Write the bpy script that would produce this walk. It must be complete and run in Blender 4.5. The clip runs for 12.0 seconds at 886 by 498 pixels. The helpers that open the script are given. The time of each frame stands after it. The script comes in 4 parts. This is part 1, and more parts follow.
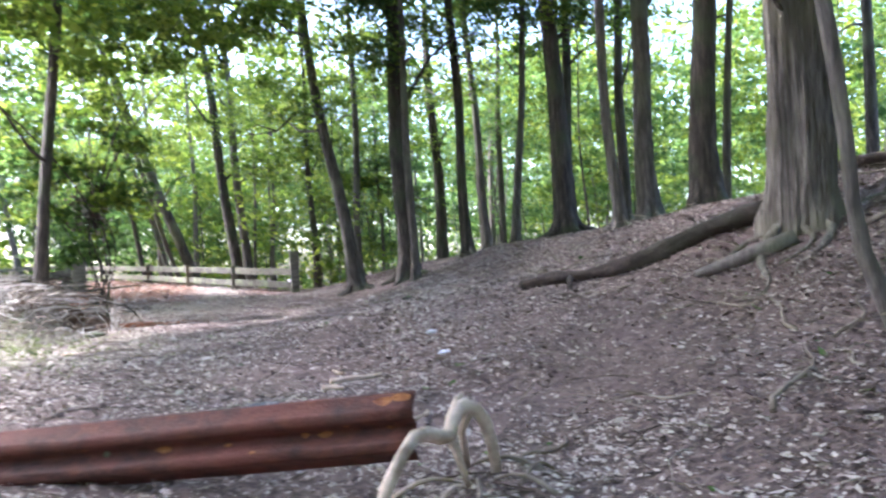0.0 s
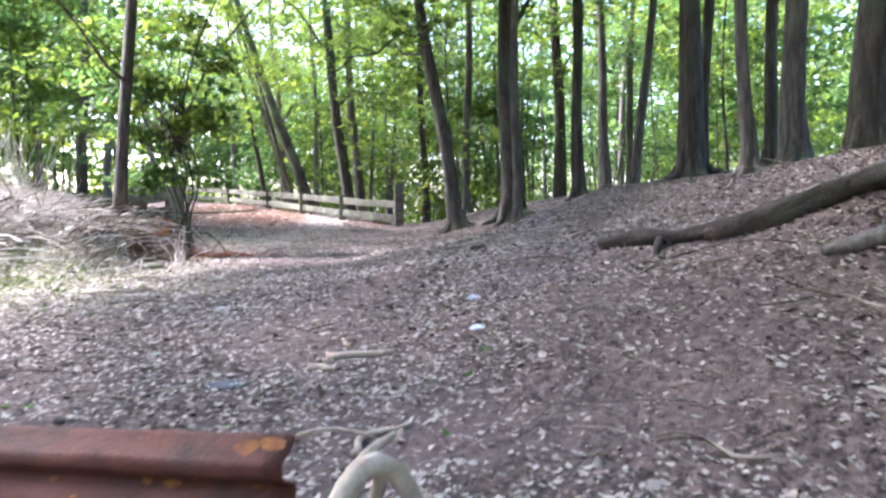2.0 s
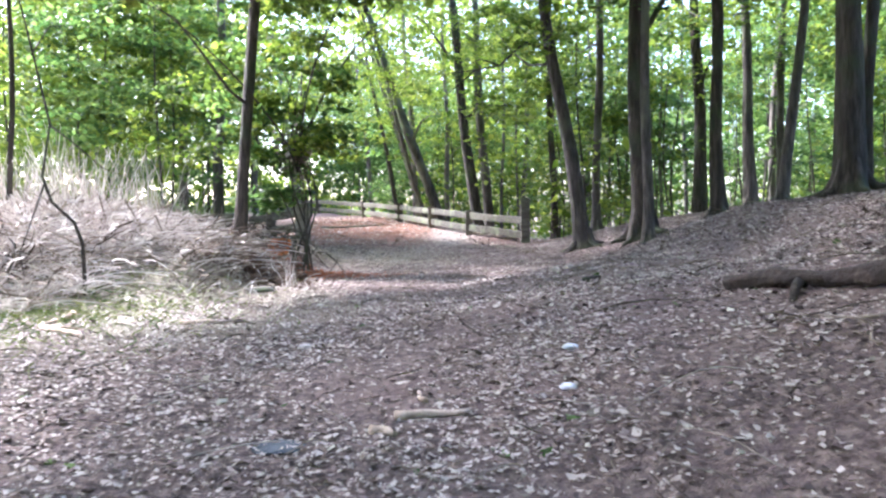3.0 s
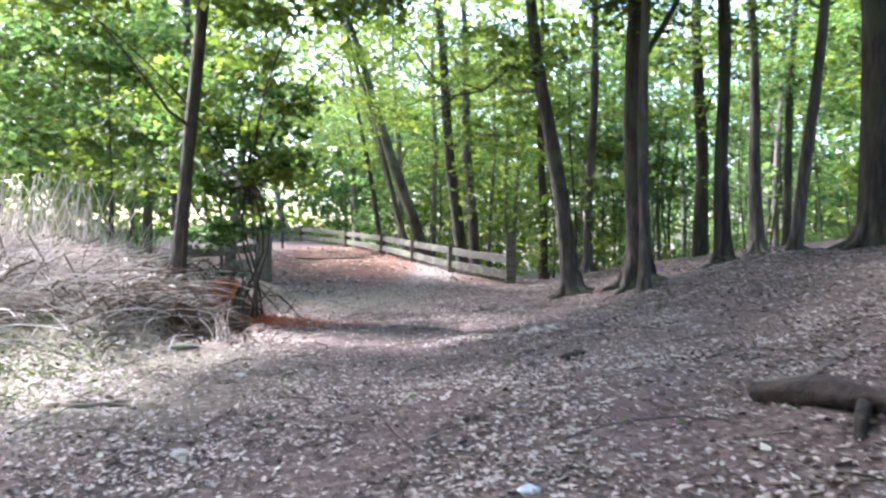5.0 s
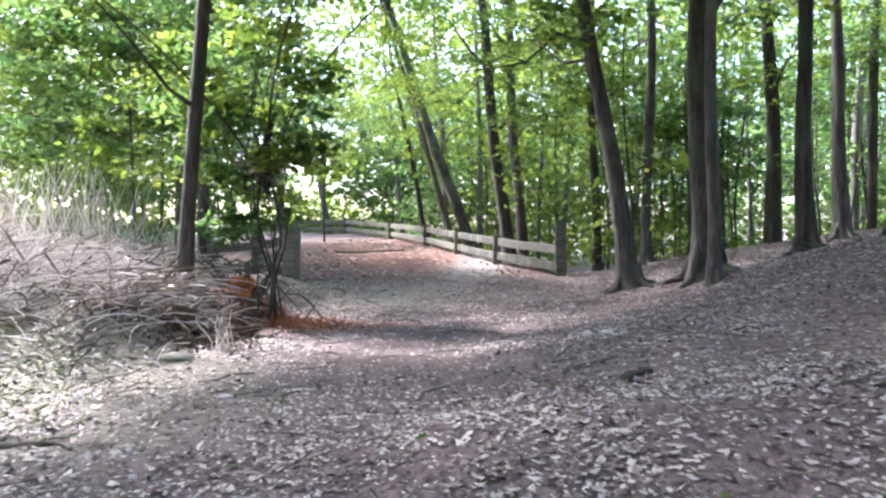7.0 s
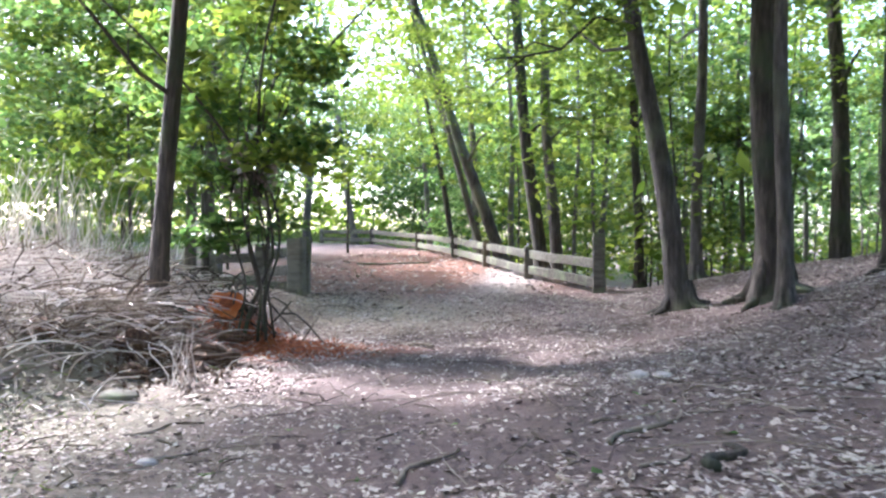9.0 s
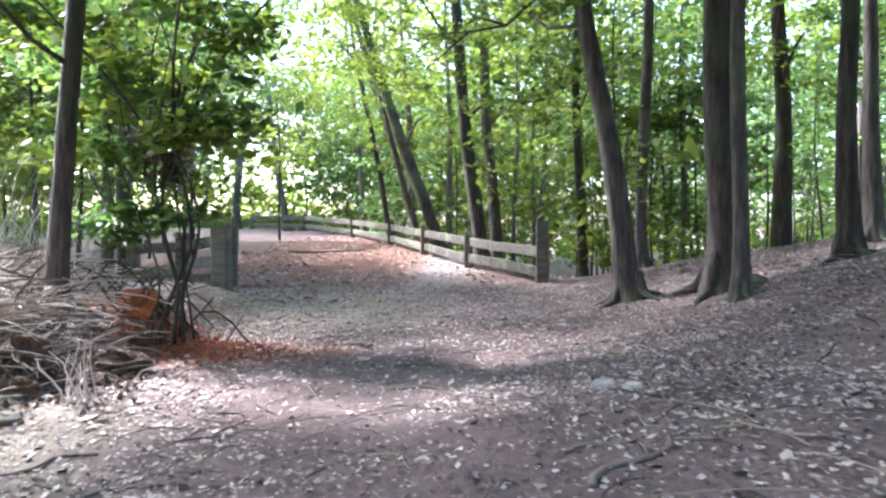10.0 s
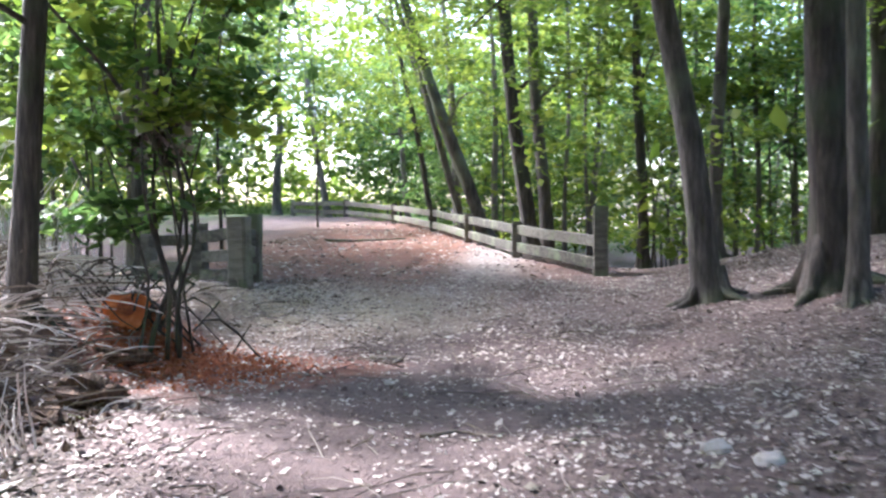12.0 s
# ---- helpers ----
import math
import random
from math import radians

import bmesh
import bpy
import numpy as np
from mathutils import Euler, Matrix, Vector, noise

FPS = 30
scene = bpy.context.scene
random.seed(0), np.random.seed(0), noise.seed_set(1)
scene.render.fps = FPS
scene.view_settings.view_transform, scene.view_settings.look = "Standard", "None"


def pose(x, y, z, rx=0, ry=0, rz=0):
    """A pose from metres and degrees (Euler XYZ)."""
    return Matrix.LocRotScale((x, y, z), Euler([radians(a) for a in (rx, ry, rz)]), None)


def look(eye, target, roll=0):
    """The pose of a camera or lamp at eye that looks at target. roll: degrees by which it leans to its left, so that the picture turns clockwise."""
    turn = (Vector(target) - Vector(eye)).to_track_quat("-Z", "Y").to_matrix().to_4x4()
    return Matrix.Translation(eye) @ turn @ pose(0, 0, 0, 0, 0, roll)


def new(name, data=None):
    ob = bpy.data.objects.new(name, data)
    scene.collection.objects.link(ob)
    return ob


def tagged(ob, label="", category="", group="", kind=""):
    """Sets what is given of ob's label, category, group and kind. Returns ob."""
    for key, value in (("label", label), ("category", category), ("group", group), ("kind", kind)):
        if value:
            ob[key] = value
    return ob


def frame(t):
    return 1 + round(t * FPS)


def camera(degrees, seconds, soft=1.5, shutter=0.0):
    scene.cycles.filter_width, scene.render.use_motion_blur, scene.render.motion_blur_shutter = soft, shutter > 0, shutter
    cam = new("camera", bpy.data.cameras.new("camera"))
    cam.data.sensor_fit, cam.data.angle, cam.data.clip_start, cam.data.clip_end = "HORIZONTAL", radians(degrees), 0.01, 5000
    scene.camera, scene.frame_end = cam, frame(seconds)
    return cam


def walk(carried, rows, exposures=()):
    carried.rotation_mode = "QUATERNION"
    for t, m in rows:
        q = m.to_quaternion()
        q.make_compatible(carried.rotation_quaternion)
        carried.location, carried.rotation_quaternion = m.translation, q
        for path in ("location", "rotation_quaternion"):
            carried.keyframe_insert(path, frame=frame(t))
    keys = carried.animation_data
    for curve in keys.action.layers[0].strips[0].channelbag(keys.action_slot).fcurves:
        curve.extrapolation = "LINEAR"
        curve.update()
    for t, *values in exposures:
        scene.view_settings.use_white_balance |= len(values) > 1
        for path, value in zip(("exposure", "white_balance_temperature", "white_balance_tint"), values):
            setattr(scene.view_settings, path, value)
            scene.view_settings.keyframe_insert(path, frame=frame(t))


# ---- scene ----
cam = camera(60.7, 12.0, soft=2.4, shutter=0.5)
PATH = [
    (0, (1.055, 0.425, 1.027), (1.651, 2.334, 1.072), -3.1),
    (0.5, (1.316, 0.67, 1.019), (1.982, 2.556, 1.015), -2.2),
    (1, (1.601, 0.968, 1.053), (2.247, 2.859, 0.992), -1.9),
    (1.5, (1.945, 1.274, 1.072), (2.345, 3.225, 0.889), -2.5),
    (2, (2.146, 1.642, 1.136), (2.38, 3.624, 1.014), -0.5),
    (2.5, (2.386, 1.984, 1.186), (2.593, 3.972, 1.115), -1.9),
    (3, (2.544, 2.25, 1.315), (2.41, 4.243, 1.219), -0.7),
    (3.2, (2.57, 2.419, 1.315), (2.457, 4.416, 1.286), -0.0),
    (4.8, (2.829, 3.728, 1.547), (2.718, 5.724, 1.483), 0.7),
    (5, (2.852, 3.843, 1.556), (2.729, 5.839, 1.529), 0.7),
    (5.5, (2.921, 4.166, 1.545), (2.588, 6.138, 1.528), 2.3),
    (6, (2.869, 4.524, 1.514), (2.667, 6.514, 1.505), 1.0),
    (6.5, (2.914, 4.891, 1.517), (2.625, 6.87, 1.487), -0.4),
    (6.7, (2.939, 5.012, 1.534), (2.687, 6.995, 1.478), -0.3),
    (8.3, (2.971, 6.252, 1.51), (2.634, 8.224, 1.511), -0.1),
    (8.5, (2.952, 6.392, 1.523), (2.643, 8.368, 1.517), 0.1),
    (9, (2.942, 6.775, 1.512), (2.592, 8.744, 1.492), 0.1),
    (9.5, (2.878, 7.135, 1.529), (2.484, 9.095, 1.463), 0.6),
    (10, (2.779, 7.478, 1.568), (2.599, 9.469, 1.508), 0.0),
    (10.5, (2.728, 7.829, 1.58), (2.38, 9.799, 1.549), -0.3),
    (11, (2.643, 8.155, 1.585), (2.338, 10.13, 1.491), 0.2),
    (11.5, (2.658, 8.54, 1.589), (2.427, 10.524, 1.483), -1.1),
    (12, (2.66, 8.929, 1.629), (2.359, 10.904, 1.526), -0.5),
]
walk(cam, [(t, look(eye, target, roll)) for t, eye, target, roll in PATH],
     [(0, 3.3, 5620, 15.8), (1.5, 3.45, 5620, 15.8), (3, 3.3, 5620, 15.8), (6, 3.1, 5620, 15.8), (9.5, 3.25, 5620, 15.8), (12, 3.1, 5620, 15.8)])

# ---- light ----
SUN_AT = Vector((-9.0, 4.5, 9.5))
world = bpy.data.worlds.new("sky")
scene.world = world
world.use_nodes = True
wn = world.node_tree
sky = wn.nodes.new("ShaderNodeTexSky")
sky.sky_type = "NISHITA"
sky.sun_disc = False
sky.sun_elevation = math.atan2(SUN_AT.z, math.hypot(SUN_AT.x, SUN_AT.y))
sky.sun_rotation = math.atan2(SUN_AT.x, SUN_AT.y)
sky.dust_density = 3.0
wn.links.new(sky.outputs[0], wn.nodes["Background"].inputs[0])
wn.nodes["Background"].inputs[1].default_value = 0.15
sun = new("sun", bpy.data.lights.new("sun", "SUN"))
sun.data.energy, sun.data.angle, sun.data.color = 2.5, radians(6.0), (1.0, 0.95, 0.88)
sun.matrix_world = look(SUN_AT * 10, (0, 0, 0))


# ---- materials ----
def material(name, colours, scale=4.0, detail=6.0, rough=0.9, bump=0.3, bump_scale=30.0, stretch=(1, 1, 1), spots=None,
             spot_scale=1.0, per_object=0.0, per_island=0.0, translucent=0.0, metal=0.0, bands=None):
    """A worn natural surface: noise between the colours, larger blotches of spots, fine relief."""
    m = bpy.data.materials.new(name)
    m.use_nodes = True
    nt = m.node_tree
    n, l = nt.nodes, nt.links
    bsdf = n["Principled BSDF"]
    bsdf.inputs["Roughness"].default_value = rough
    bsdf.inputs["Metallic"].default_value = metal
    co = n.new("ShaderNodeTexCoord")
    mp = n.new("ShaderNodeMapping")
    mp.inputs["Scale"].default_value = stretch
    l.new(co.outputs["Object"], mp.inputs[0])
    no = n.new("ShaderNodeTexNoise")
    no.inputs["Scale"].default_value, no.inputs["Detail"].default_value, no.inputs["Roughness"].default_value = scale, detail, 0.65
    l.new(mp.outputs[0], no.inputs[0])
    ramp = n.new("ShaderNodeValToRGB")
    el = ramp.color_ramp.elements
    steps = len(colours)
    el[0].position, el[0].color = 0.3, (*colours[0], 1)
    el[1].position, el[1].color = 0.7, (*colours[-1], 1)
    for i in range(1, steps - 1):
        e = el.new(0.3 + 0.4 * i / (steps - 1))
        e.color = (*colours[i], 1)
    fac = no.outputs[0]
    if per_island or per_object:
        src = n.new("ShaderNodeNewGeometry").outputs["Random Per Island"] if per_island else n.new("ShaderNodeObjectInfo").outputs["Random"]
        amount = per_island or per_object
        ma = n.new("ShaderNodeMath")
        ma.operation = "MULTIPLY_ADD"
        l.new(src, ma.inputs[0])
        ma.inputs[1].default_value = 0.5 * amount
        sub = n.new("ShaderNodeMath")
        sub.operation = "SUBTRACT"
        l.new(fac, sub.inputs[0])
        sub.inputs[1].default_value = 0.25 * amount
        l.new(sub.outputs[0], ma.inputs[2])
        fac = ma.outputs[0]
    l.new(fac, ramp.inputs[0])
    colour = ramp.outputs[0]
    if spots:
        big = n.new("ShaderNodeTexNoise")
        big.inputs["Scale"].default_value, big.inputs["Detail"].default_value = spot_scale, 5
        l.new(co.outputs["Object"], big.inputs[0])
        cr = n.new("ShaderNodeMapRange")
        cr.inputs[1].default_value, cr.inputs[2].default_value = 0.5, 0.66
        l.new(big.outputs[0], cr.inputs[0])
        mix = n.new("ShaderNodeMix")
        mix.data_type = "RGBA"
        l.new(cr.outputs[0], mix.inputs["Factor"])
        l.new(colour, mix.inputs["A"])
        mix.inputs["B"].default_value = (*spots, 1)
        colour = mix.outputs["Result"]
    l.new(colour, bsdf.inputs["Base Color"])
    if bump:
        bn = n.new("ShaderNodeTexNoise")
        bn.inputs["Scale"].default_value, bn.inputs["Detail"].default_value = bump_scale, 5
        l.new(mp.outputs[0], bn.inputs[0])
        bp = n.new("ShaderNodeBump")
        bp.inputs["Strength"].default_value, bp.inputs["Distance"].default_value = bump, 0.03
        l.new(bn.outputs[0], bp.inputs["Height"])
        l.new(bp.outputs[0], bsdf.inputs["Normal"])
    if translucent:
        tr = n.new("ShaderNodeBsdfTranslucent")
        l.new(colour, tr.inputs[0])
        ms = n.new("ShaderNodeMixShader")
        ms.inputs[0].default_value = translucent
        l.new(bsdf.outputs[0], ms.inputs[1])
        l.new(tr.outputs[0], ms.inputs[2])
        l.new(ms.outputs[0], n["Material Output"].inputs[0])
    return m


BARK = material("grey_bark", [(0.035, 0.03, 0.027), (0.085, 0.073, 0.066), (0.18, 0.155, 0.138)], 5, bump=0.8, bump_scale=14, stretch=(3, 3, 0.5),
                spots=(0.13, 0.14, 0.09), spot_scale=0.9, per_object=0.5)
DARK_BARK = material("dark_bark", [(0.018, 0.014, 0.012), (0.05, 0.04, 0.034), (0.12, 0.095, 0.08)], 5, bump=0.9, bump_scale=12, stretch=(3, 3, 0.5),
                     spots=(0.06, 0.075, 0.04), spot_scale=1.2)
RIDGED = material("ridged_bark", [(0.055, 0.046, 0.039), (0.17, 0.145, 0.125), (0.35, 0.31, 0.27)], 8, bump=1.0, bump_scale=16, stretch=(4, 4, 0.4),
                  spots=(0.17, 0.16, 0.11), spot_scale=1.5)
ROT = material("rotting_bark", [(0.012, 0.009, 0.008), (0.034, 0.023, 0.019), (0.08, 0.054, 0.043)], 7, bump=0.9, bump_scale=20, spots=(0.03, 0.027, 0.018))
LEAF = material("green_leaf", [(0.05, 0.09, 0.014), (0.1, 0.165, 0.025), (0.17, 0.23, 0.04)], 0.5, 3, 0.5, bump=0, per_island=1.2, translucent=0.7)
LEAF_BRIGHT = material("yellow_green_leaf", [(0.085, 0.14, 0.018), (0.155, 0.225, 0.03), (0.245, 0.3, 0.045)], 0.35, 3, 0.5, bump=0, per_island=1.2, translucent=0.7)
LEAF_BLUE = material("cool_green_leaf", [(0.05, 0.105, 0.027), (0.1, 0.185, 0.045), (0.175, 0.27, 0.07)], 0.5, 3, 0.45, bump=0, per_island=1.2, translucent=0.68)
LITTER = material("dry_leaf", [(0.09, 0.061, 0.053), (0.185, 0.132, 0.115), (0.29, 0.22, 0.195), (0.5, 0.43, 0.38)], 0.7, 3, 0.8, bump=0.2, per_island=1.6)
PALE_LITTER = material("pale_dry_leaf", [(0.2, 0.17, 0.13), (0.36, 0.31, 0.24), (0.56, 0.52, 0.42)], 1.5, 3, 0.7, bump=0.2, per_island=1.5)
TWIG = material("dead_twig", [(0.09, 0.065, 0.05), (0.19, 0.15, 0.12), (0.33, 0.28, 0.23)], 3, per_island=1.2, bump=0.3)
STRAW = material("dry_stalk", [(0.4, 0.34, 0.31), (0.6, 0.54, 0.5), (0.8, 0.75, 0.71)], 2, per_island=1.2, bump=0.2, rough=0.7)
BLEACHED = material("bleached_wood", [(0.36, 0.26, 0.2), (0.56, 0.44, 0.35), (0.72, 0.6, 0.5)], 6, bump=0.5, bump_scale=25, stretch=(1, 1, 1), spots=(0.3, 0.22, 0.16), spot_scale=5)
TIMBER = material("weathered_timber", [(0.05, 0.044, 0.036), (0.115, 0.102, 0.084), (0.21, 0.19, 0.158)], 5, bump=0.6, bump_scale=22, stretch=(0.6, 0.6, 2),
                  spots=(0.14, 0.16, 0.09), spot_scale=2, per_object=0.6)
RAIL = material("weathered_rail", [(0.045, 0.04, 0.032), (0.1, 0.09, 0.073), (0.185, 0.168, 0.138)], 5, bump=0.6, bump_scale=22, stretch=(0.3, 3, 3),
                spots=(0.15, 0.17, 0.1), spot_scale=2, per_object=0.6)
RUST = material("rusted_steel", [(0.04, 0.016, 0.012), (0.095, 0.032, 0.022), (0.18, 0.055, 0.03)], 7, rough=0.62, bump=0.35, bump_scale=60, metal=0.25,
                spots=(0.14, 0.038, 0.026), spot_scale=4)
BROWN_ROT = material("brown_rotten_wood", [(0.03, 0.017, 0.011), (0.085, 0.048, 0.03), (0.21, 0.13, 0.08)], 14, bump=0.9, bump_scale=25, stretch=(3, 1, 1))
FLAKE = material("rust_flake", [(0.16, 0.05, 0.02), (0.36, 0.16, 0.05)], 20, bump=0.5, per_object=0.5)
STONE = material("pale_stone", [(0.3, 0.26, 0.24), (0.45, 0.4, 0.37), (0.6, 0.55, 0.5)], 8, bump=0.4, bump_scale=25)
CUT = material("fresh_cut_wood", [(0.4, 0.1, 0.03), (0.55, 0.16, 0.045), (0.68, 0.27, 0.1)], 9, bump=0.5, bump_scale=40)
SAWDUST = material("red_rotten_wood", [(0.17, 0.048, 0.022), (0.33, 0.1, 0.042), (0.48, 0.17, 0.07)], 12, bump=0.8, bump_scale=50)
GRASS = material("grass_blade", [(0.09, 0.15, 0.03), (0.16, 0.22, 0.05), (0.3, 0.33, 0.12)], 1, per_island=1.2, bump=0, translucent=0.3)
LITTERED = material("paper_scrap", [(0.5, 0.52, 0.62), (0.75, 0.76, 0.82)], 12, bump=0.2)
SLATE = material("dark_slate", [(0.07, 0.075, 0.09), (0.14, 0.15, 0.17)], 9, bump=0.4)


def ground_material():
    """Trodden earth with rotted leaves: mauve-brown path, red earth on the causeway, pale dry grass and meadow farther off."""
    m = material("woodland_floor", [(0.055, 0.037, 0.033), (0.155, 0.108, 0.097), (0.29, 0.218, 0.195)], 16, 10, 0.95, 1.0, 60, spots=(0.185, 0.128, 0.12), spot_scale=0.6)
    nt = m.node_tree
    n, l = nt.nodes, nt.links
    bsdf = n["Principled BSDF"]
    colour = bsdf.inputs["Base Color"].links[0].from_socket
    co = [x for x in n if x.bl_idname == "ShaderNodeTexCoord"][0].outputs["Object"]

    def zone(colour, centre, size, paint, soft=0.5, wobble=0.5):
        no = n.new("ShaderNodeTexNoise")
        no.inputs["Scale"].default_value, no.inputs["Detail"].default_value = 1.6, 6
        l.new(co, no.inputs[0])
        d = n.new("ShaderNodeVectorMath")
        d.operation = "SUBTRACT"
        l.new(co, d.inputs[0])
        d.inputs[1].default_value = (*centre, 0)
        sc = n.new("ShaderNodeVectorMath")
        sc.operation = "MULTIPLY"
        l.new(d.outputs[0], sc.inputs[0])
        sc.inputs[1].default_value = (1 / size[0], 1 / size[1], 0)
        ln = n.new("ShaderNodeVectorMath")
        ln.operation = "LENGTH"
        l.new(sc.outputs[0], ln.inputs[0])
        ad = n.new("ShaderNodeMath")
        ad.operation = "MULTIPLY_ADD"
        l.new(no.outputs[0], ad.inputs[0])
        ad.inputs[1].default_value = wobble * 2
        l.new(ln.outputs["Value"], ad.inputs[2])
        mr = n.new("ShaderNodeMapRange")
        mr.inputs[1].default_value, mr.inputs[2].default_value = 1 + wobble - soft, 1 + wobble + soft
        mr.inputs[3].default_value, mr.inputs[4].default_value = 1, 0
        l.new(ad.outputs[0], mr.inputs[0])
        fine = n.new("ShaderNodeTexNoise")
        fine.inputs["Scale"].default_value, fine.inputs["Detail"].default_value = 14, 6
        l.new(co, fine.inputs[0])
        tone = n.new("ShaderNodeMix")
        tone.data_type = "RGBA"
        l.new(fine.outputs[0], tone.inputs["Factor"])
        tone.inputs["A"].default_value = (*[c * 0.55 for c in paint], 1)
        tone.inputs["B"].default_value = (*[c * 1.4 for c in paint], 1)
        mix = n.new("ShaderNodeMix")
        mix.data_type = "RGBA"
        l.new(mr.outputs[0], mix.inputs["Factor"])
        l.new(colour, mix.inputs["A"])
        l.new(tone.outputs["Result"], mix.inputs["B"])
        return mix.outputs["Result"]

    colour = zone(colour, (-1.2, 29), (4.2, 9), (0.2, 0.088, 0.056))          # red earth of the causeway
    colour = zone(colour, (1.8, 13.5), (1.9, 4.6), (0.155, 0.108, 0.1))         # bare trodden path
    colour = zone(colour, (2.0, 16.2), (1.7, 1.3), (0.115, 0.076, 0.07))        # darker earth across the path
    colour = zone(colour, (1.4, 25), (0.7, 6), (0.26, 0.21, 0.19))              # grey worn strip
    colour = zone(colour, (-0.6, 18.3), (2.0, 1.6), (0.33, 0.27, 0.2))         # sunlit ground by the post, painted as a paler colour
    colour = zone(colour, (-1.9, 10.2), (2.2, 2.2), (0.29, 0.27, 0.19))        # dry grass
    colour = zone(colour, (-0.5, 15.15), (1.25, 0.8), (0.34, 0.105, 0.05))       # rotten red wood crumbs
    colour = zone(colour, (-22, 62), (26, 18), (0.17, 0.26, 0.07), 0.3)        # meadow beyond the wood
    colour = zone(colour, (-22, 14), (14, 16), (0.2, 0.24, 0.1), 0.3)          # open rough ground
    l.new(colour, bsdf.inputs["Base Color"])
    return m


GROUND = ground_material()


# ---- building helpers ----
def mesh(name, verts, faces, mat, smooth=False):
    me = bpy.data.meshes.new(name)
    me.from_pydata(verts, [], faces)
    me.materials.append(mat)
    if smooth:
        me.polygons.foreach_set("use_smooth", [True] * len(me.polygons))
    me.update()
    return me


def part(name, me, parent, label=""):
    ob = new(name, me)
    ob.parent = parent
    return tagged(ob, label)


def empty(name, m, label, category, group="", kind=""):
    ob = new(name)
    ob.empty_display_size = 0.2
    ob.matrix_world = m
    return tagged(ob, label, category, group, kind)


def between(v, *pts):
    return float(np.interp(v, [p[0] for p in pts], [p[1] for p in pts]))


def step(v):
    v = min(1.0, max(0.0, v))
    return v * v * (3 - 2 * v)


FENCE = [(3.35, 21.6), (1.83, 24.3), (0.44, 27.8), (-1.08, 31.6), (-3.3, 36.2), (-6.3, 40.3), (-10.0, 44.0)]


def fence_x(y):
    return between(y, *[(p[1], p[0]) for p in FENCE])


def ground_z(x, y):
    """Height of the ground: level path, wooded rise on one side, rough bank on the other, ravine past the fence."""
    z = between(y, (-5, -0.2), (0, -0.14), (4, -0.03), (6.5, 0.1), (9, 0.3), (12, 0.3), (16, 0.25), (20, 0.45), (40, 1.35), (60, 1.7), (400, 3.0))
    foot = between(y, (5, 3.0), (9, 1.8), (12, 1.8), (17, 3.7), (40, 3.7))
    slope = between(y, (5, 0.42), (9.5, 0.19), (13, 0.18), (17, 0.27))
    u = x - foot
    u = math.log(1 + math.exp(min(u * 4, 40))) / 4
    rise = 2.0 * (1 - math.exp(-slope * u / 2.0)) + 0.4 * step((x - 4.6) / 2.4) * step((y - 3) / 3) * step((19 - y) / 4)
    rise += 0.32 * math.exp(-((x - 5.9) / 1.3) ** 2 - ((y - 5.4) / 1.7) ** 2)
    rise *= 1 - step((y - 20.5) / 4)
    z += rise
    z += (0.5 * step((-0.5 - x) / 1.1) + 0.35 * step((-2.0 - x) / 2.0)) * step((y - 10.0) / 2.5) * step((18.8 - y) / 2.0)
    z += 0.15 * math.exp(-((x + 1.7) / 1.4) ** 2 - ((y - 18.6) / 1.7) ** 2)
    past = x - fence_x(y) if y > 21 else x - 3.6
    z -= 2.4 * step((past - 0.35) / 5.0) * step((y - 20.5) / 5.0)
    z -= 1.4 * step((-x - 3.6 + 0.35 * min(0, 20 - y)) / 5.0) * step((y - 18.5) / 3.0) * step((44 - y) / 8)
    z += 0.05 * noise.noise((x * 0.5, y * 0.5, 1.3)) + 0.03 * noise.noise((x * 1.7, y * 1.7, 7.1))
    return z


def soil_z(x, y):
    """The ground with its small lumps."""
    return ground_z(x, y) + (0.018 * noise.noise((x * 6, y * 6, 3)) if -7 < x < 11 and -3 < y < 26 else 0)


def tube(points, radii, sides=8, wobble=0.0, seed=0, caps=True):
    """Verts and faces of a tapering tube along points."""
    pts = [Vector(p) for p in points]
    verts, faces = [], []
    up = None
    for i, p in enumerate(pts):
        d = (pts[min(i + 1, len(pts) - 1)] - pts[max(i - 1, 0)]).normalized()
        if up is None:
            up = Vector((1, 0, 0)) if abs(d.x) < 0.8 else Vector((0, 1, 0))
        side = d.cross(up).normalized()
        up = side.cross(d).normalized()
        for k in range(sides):
            a = 2 * math.pi * k / sides
            r = radii[i] * (1 + wobble * noise.noise((math.cos(a) * 1.3 + seed, math.sin(a) * 1.3, i * 0.35 + seed)))
            verts.append(p + (side * math.cos(a) + up * math.sin(a)) * r)
    for i in range(len(pts) - 1):
        for k in range(sides):
            k2 = (k + 1) % sides
            faces.append((i * sides + k, i * sides + k2, (i + 1) * sides + k2, (i + 1) * sides + k))
    if caps:
        faces.append(tuple(range(sides - 1, -1, -1)))
        n = len(pts) - 1
        faces.append(tuple(n * sides + k for k in range(sides)))
    return verts, faces


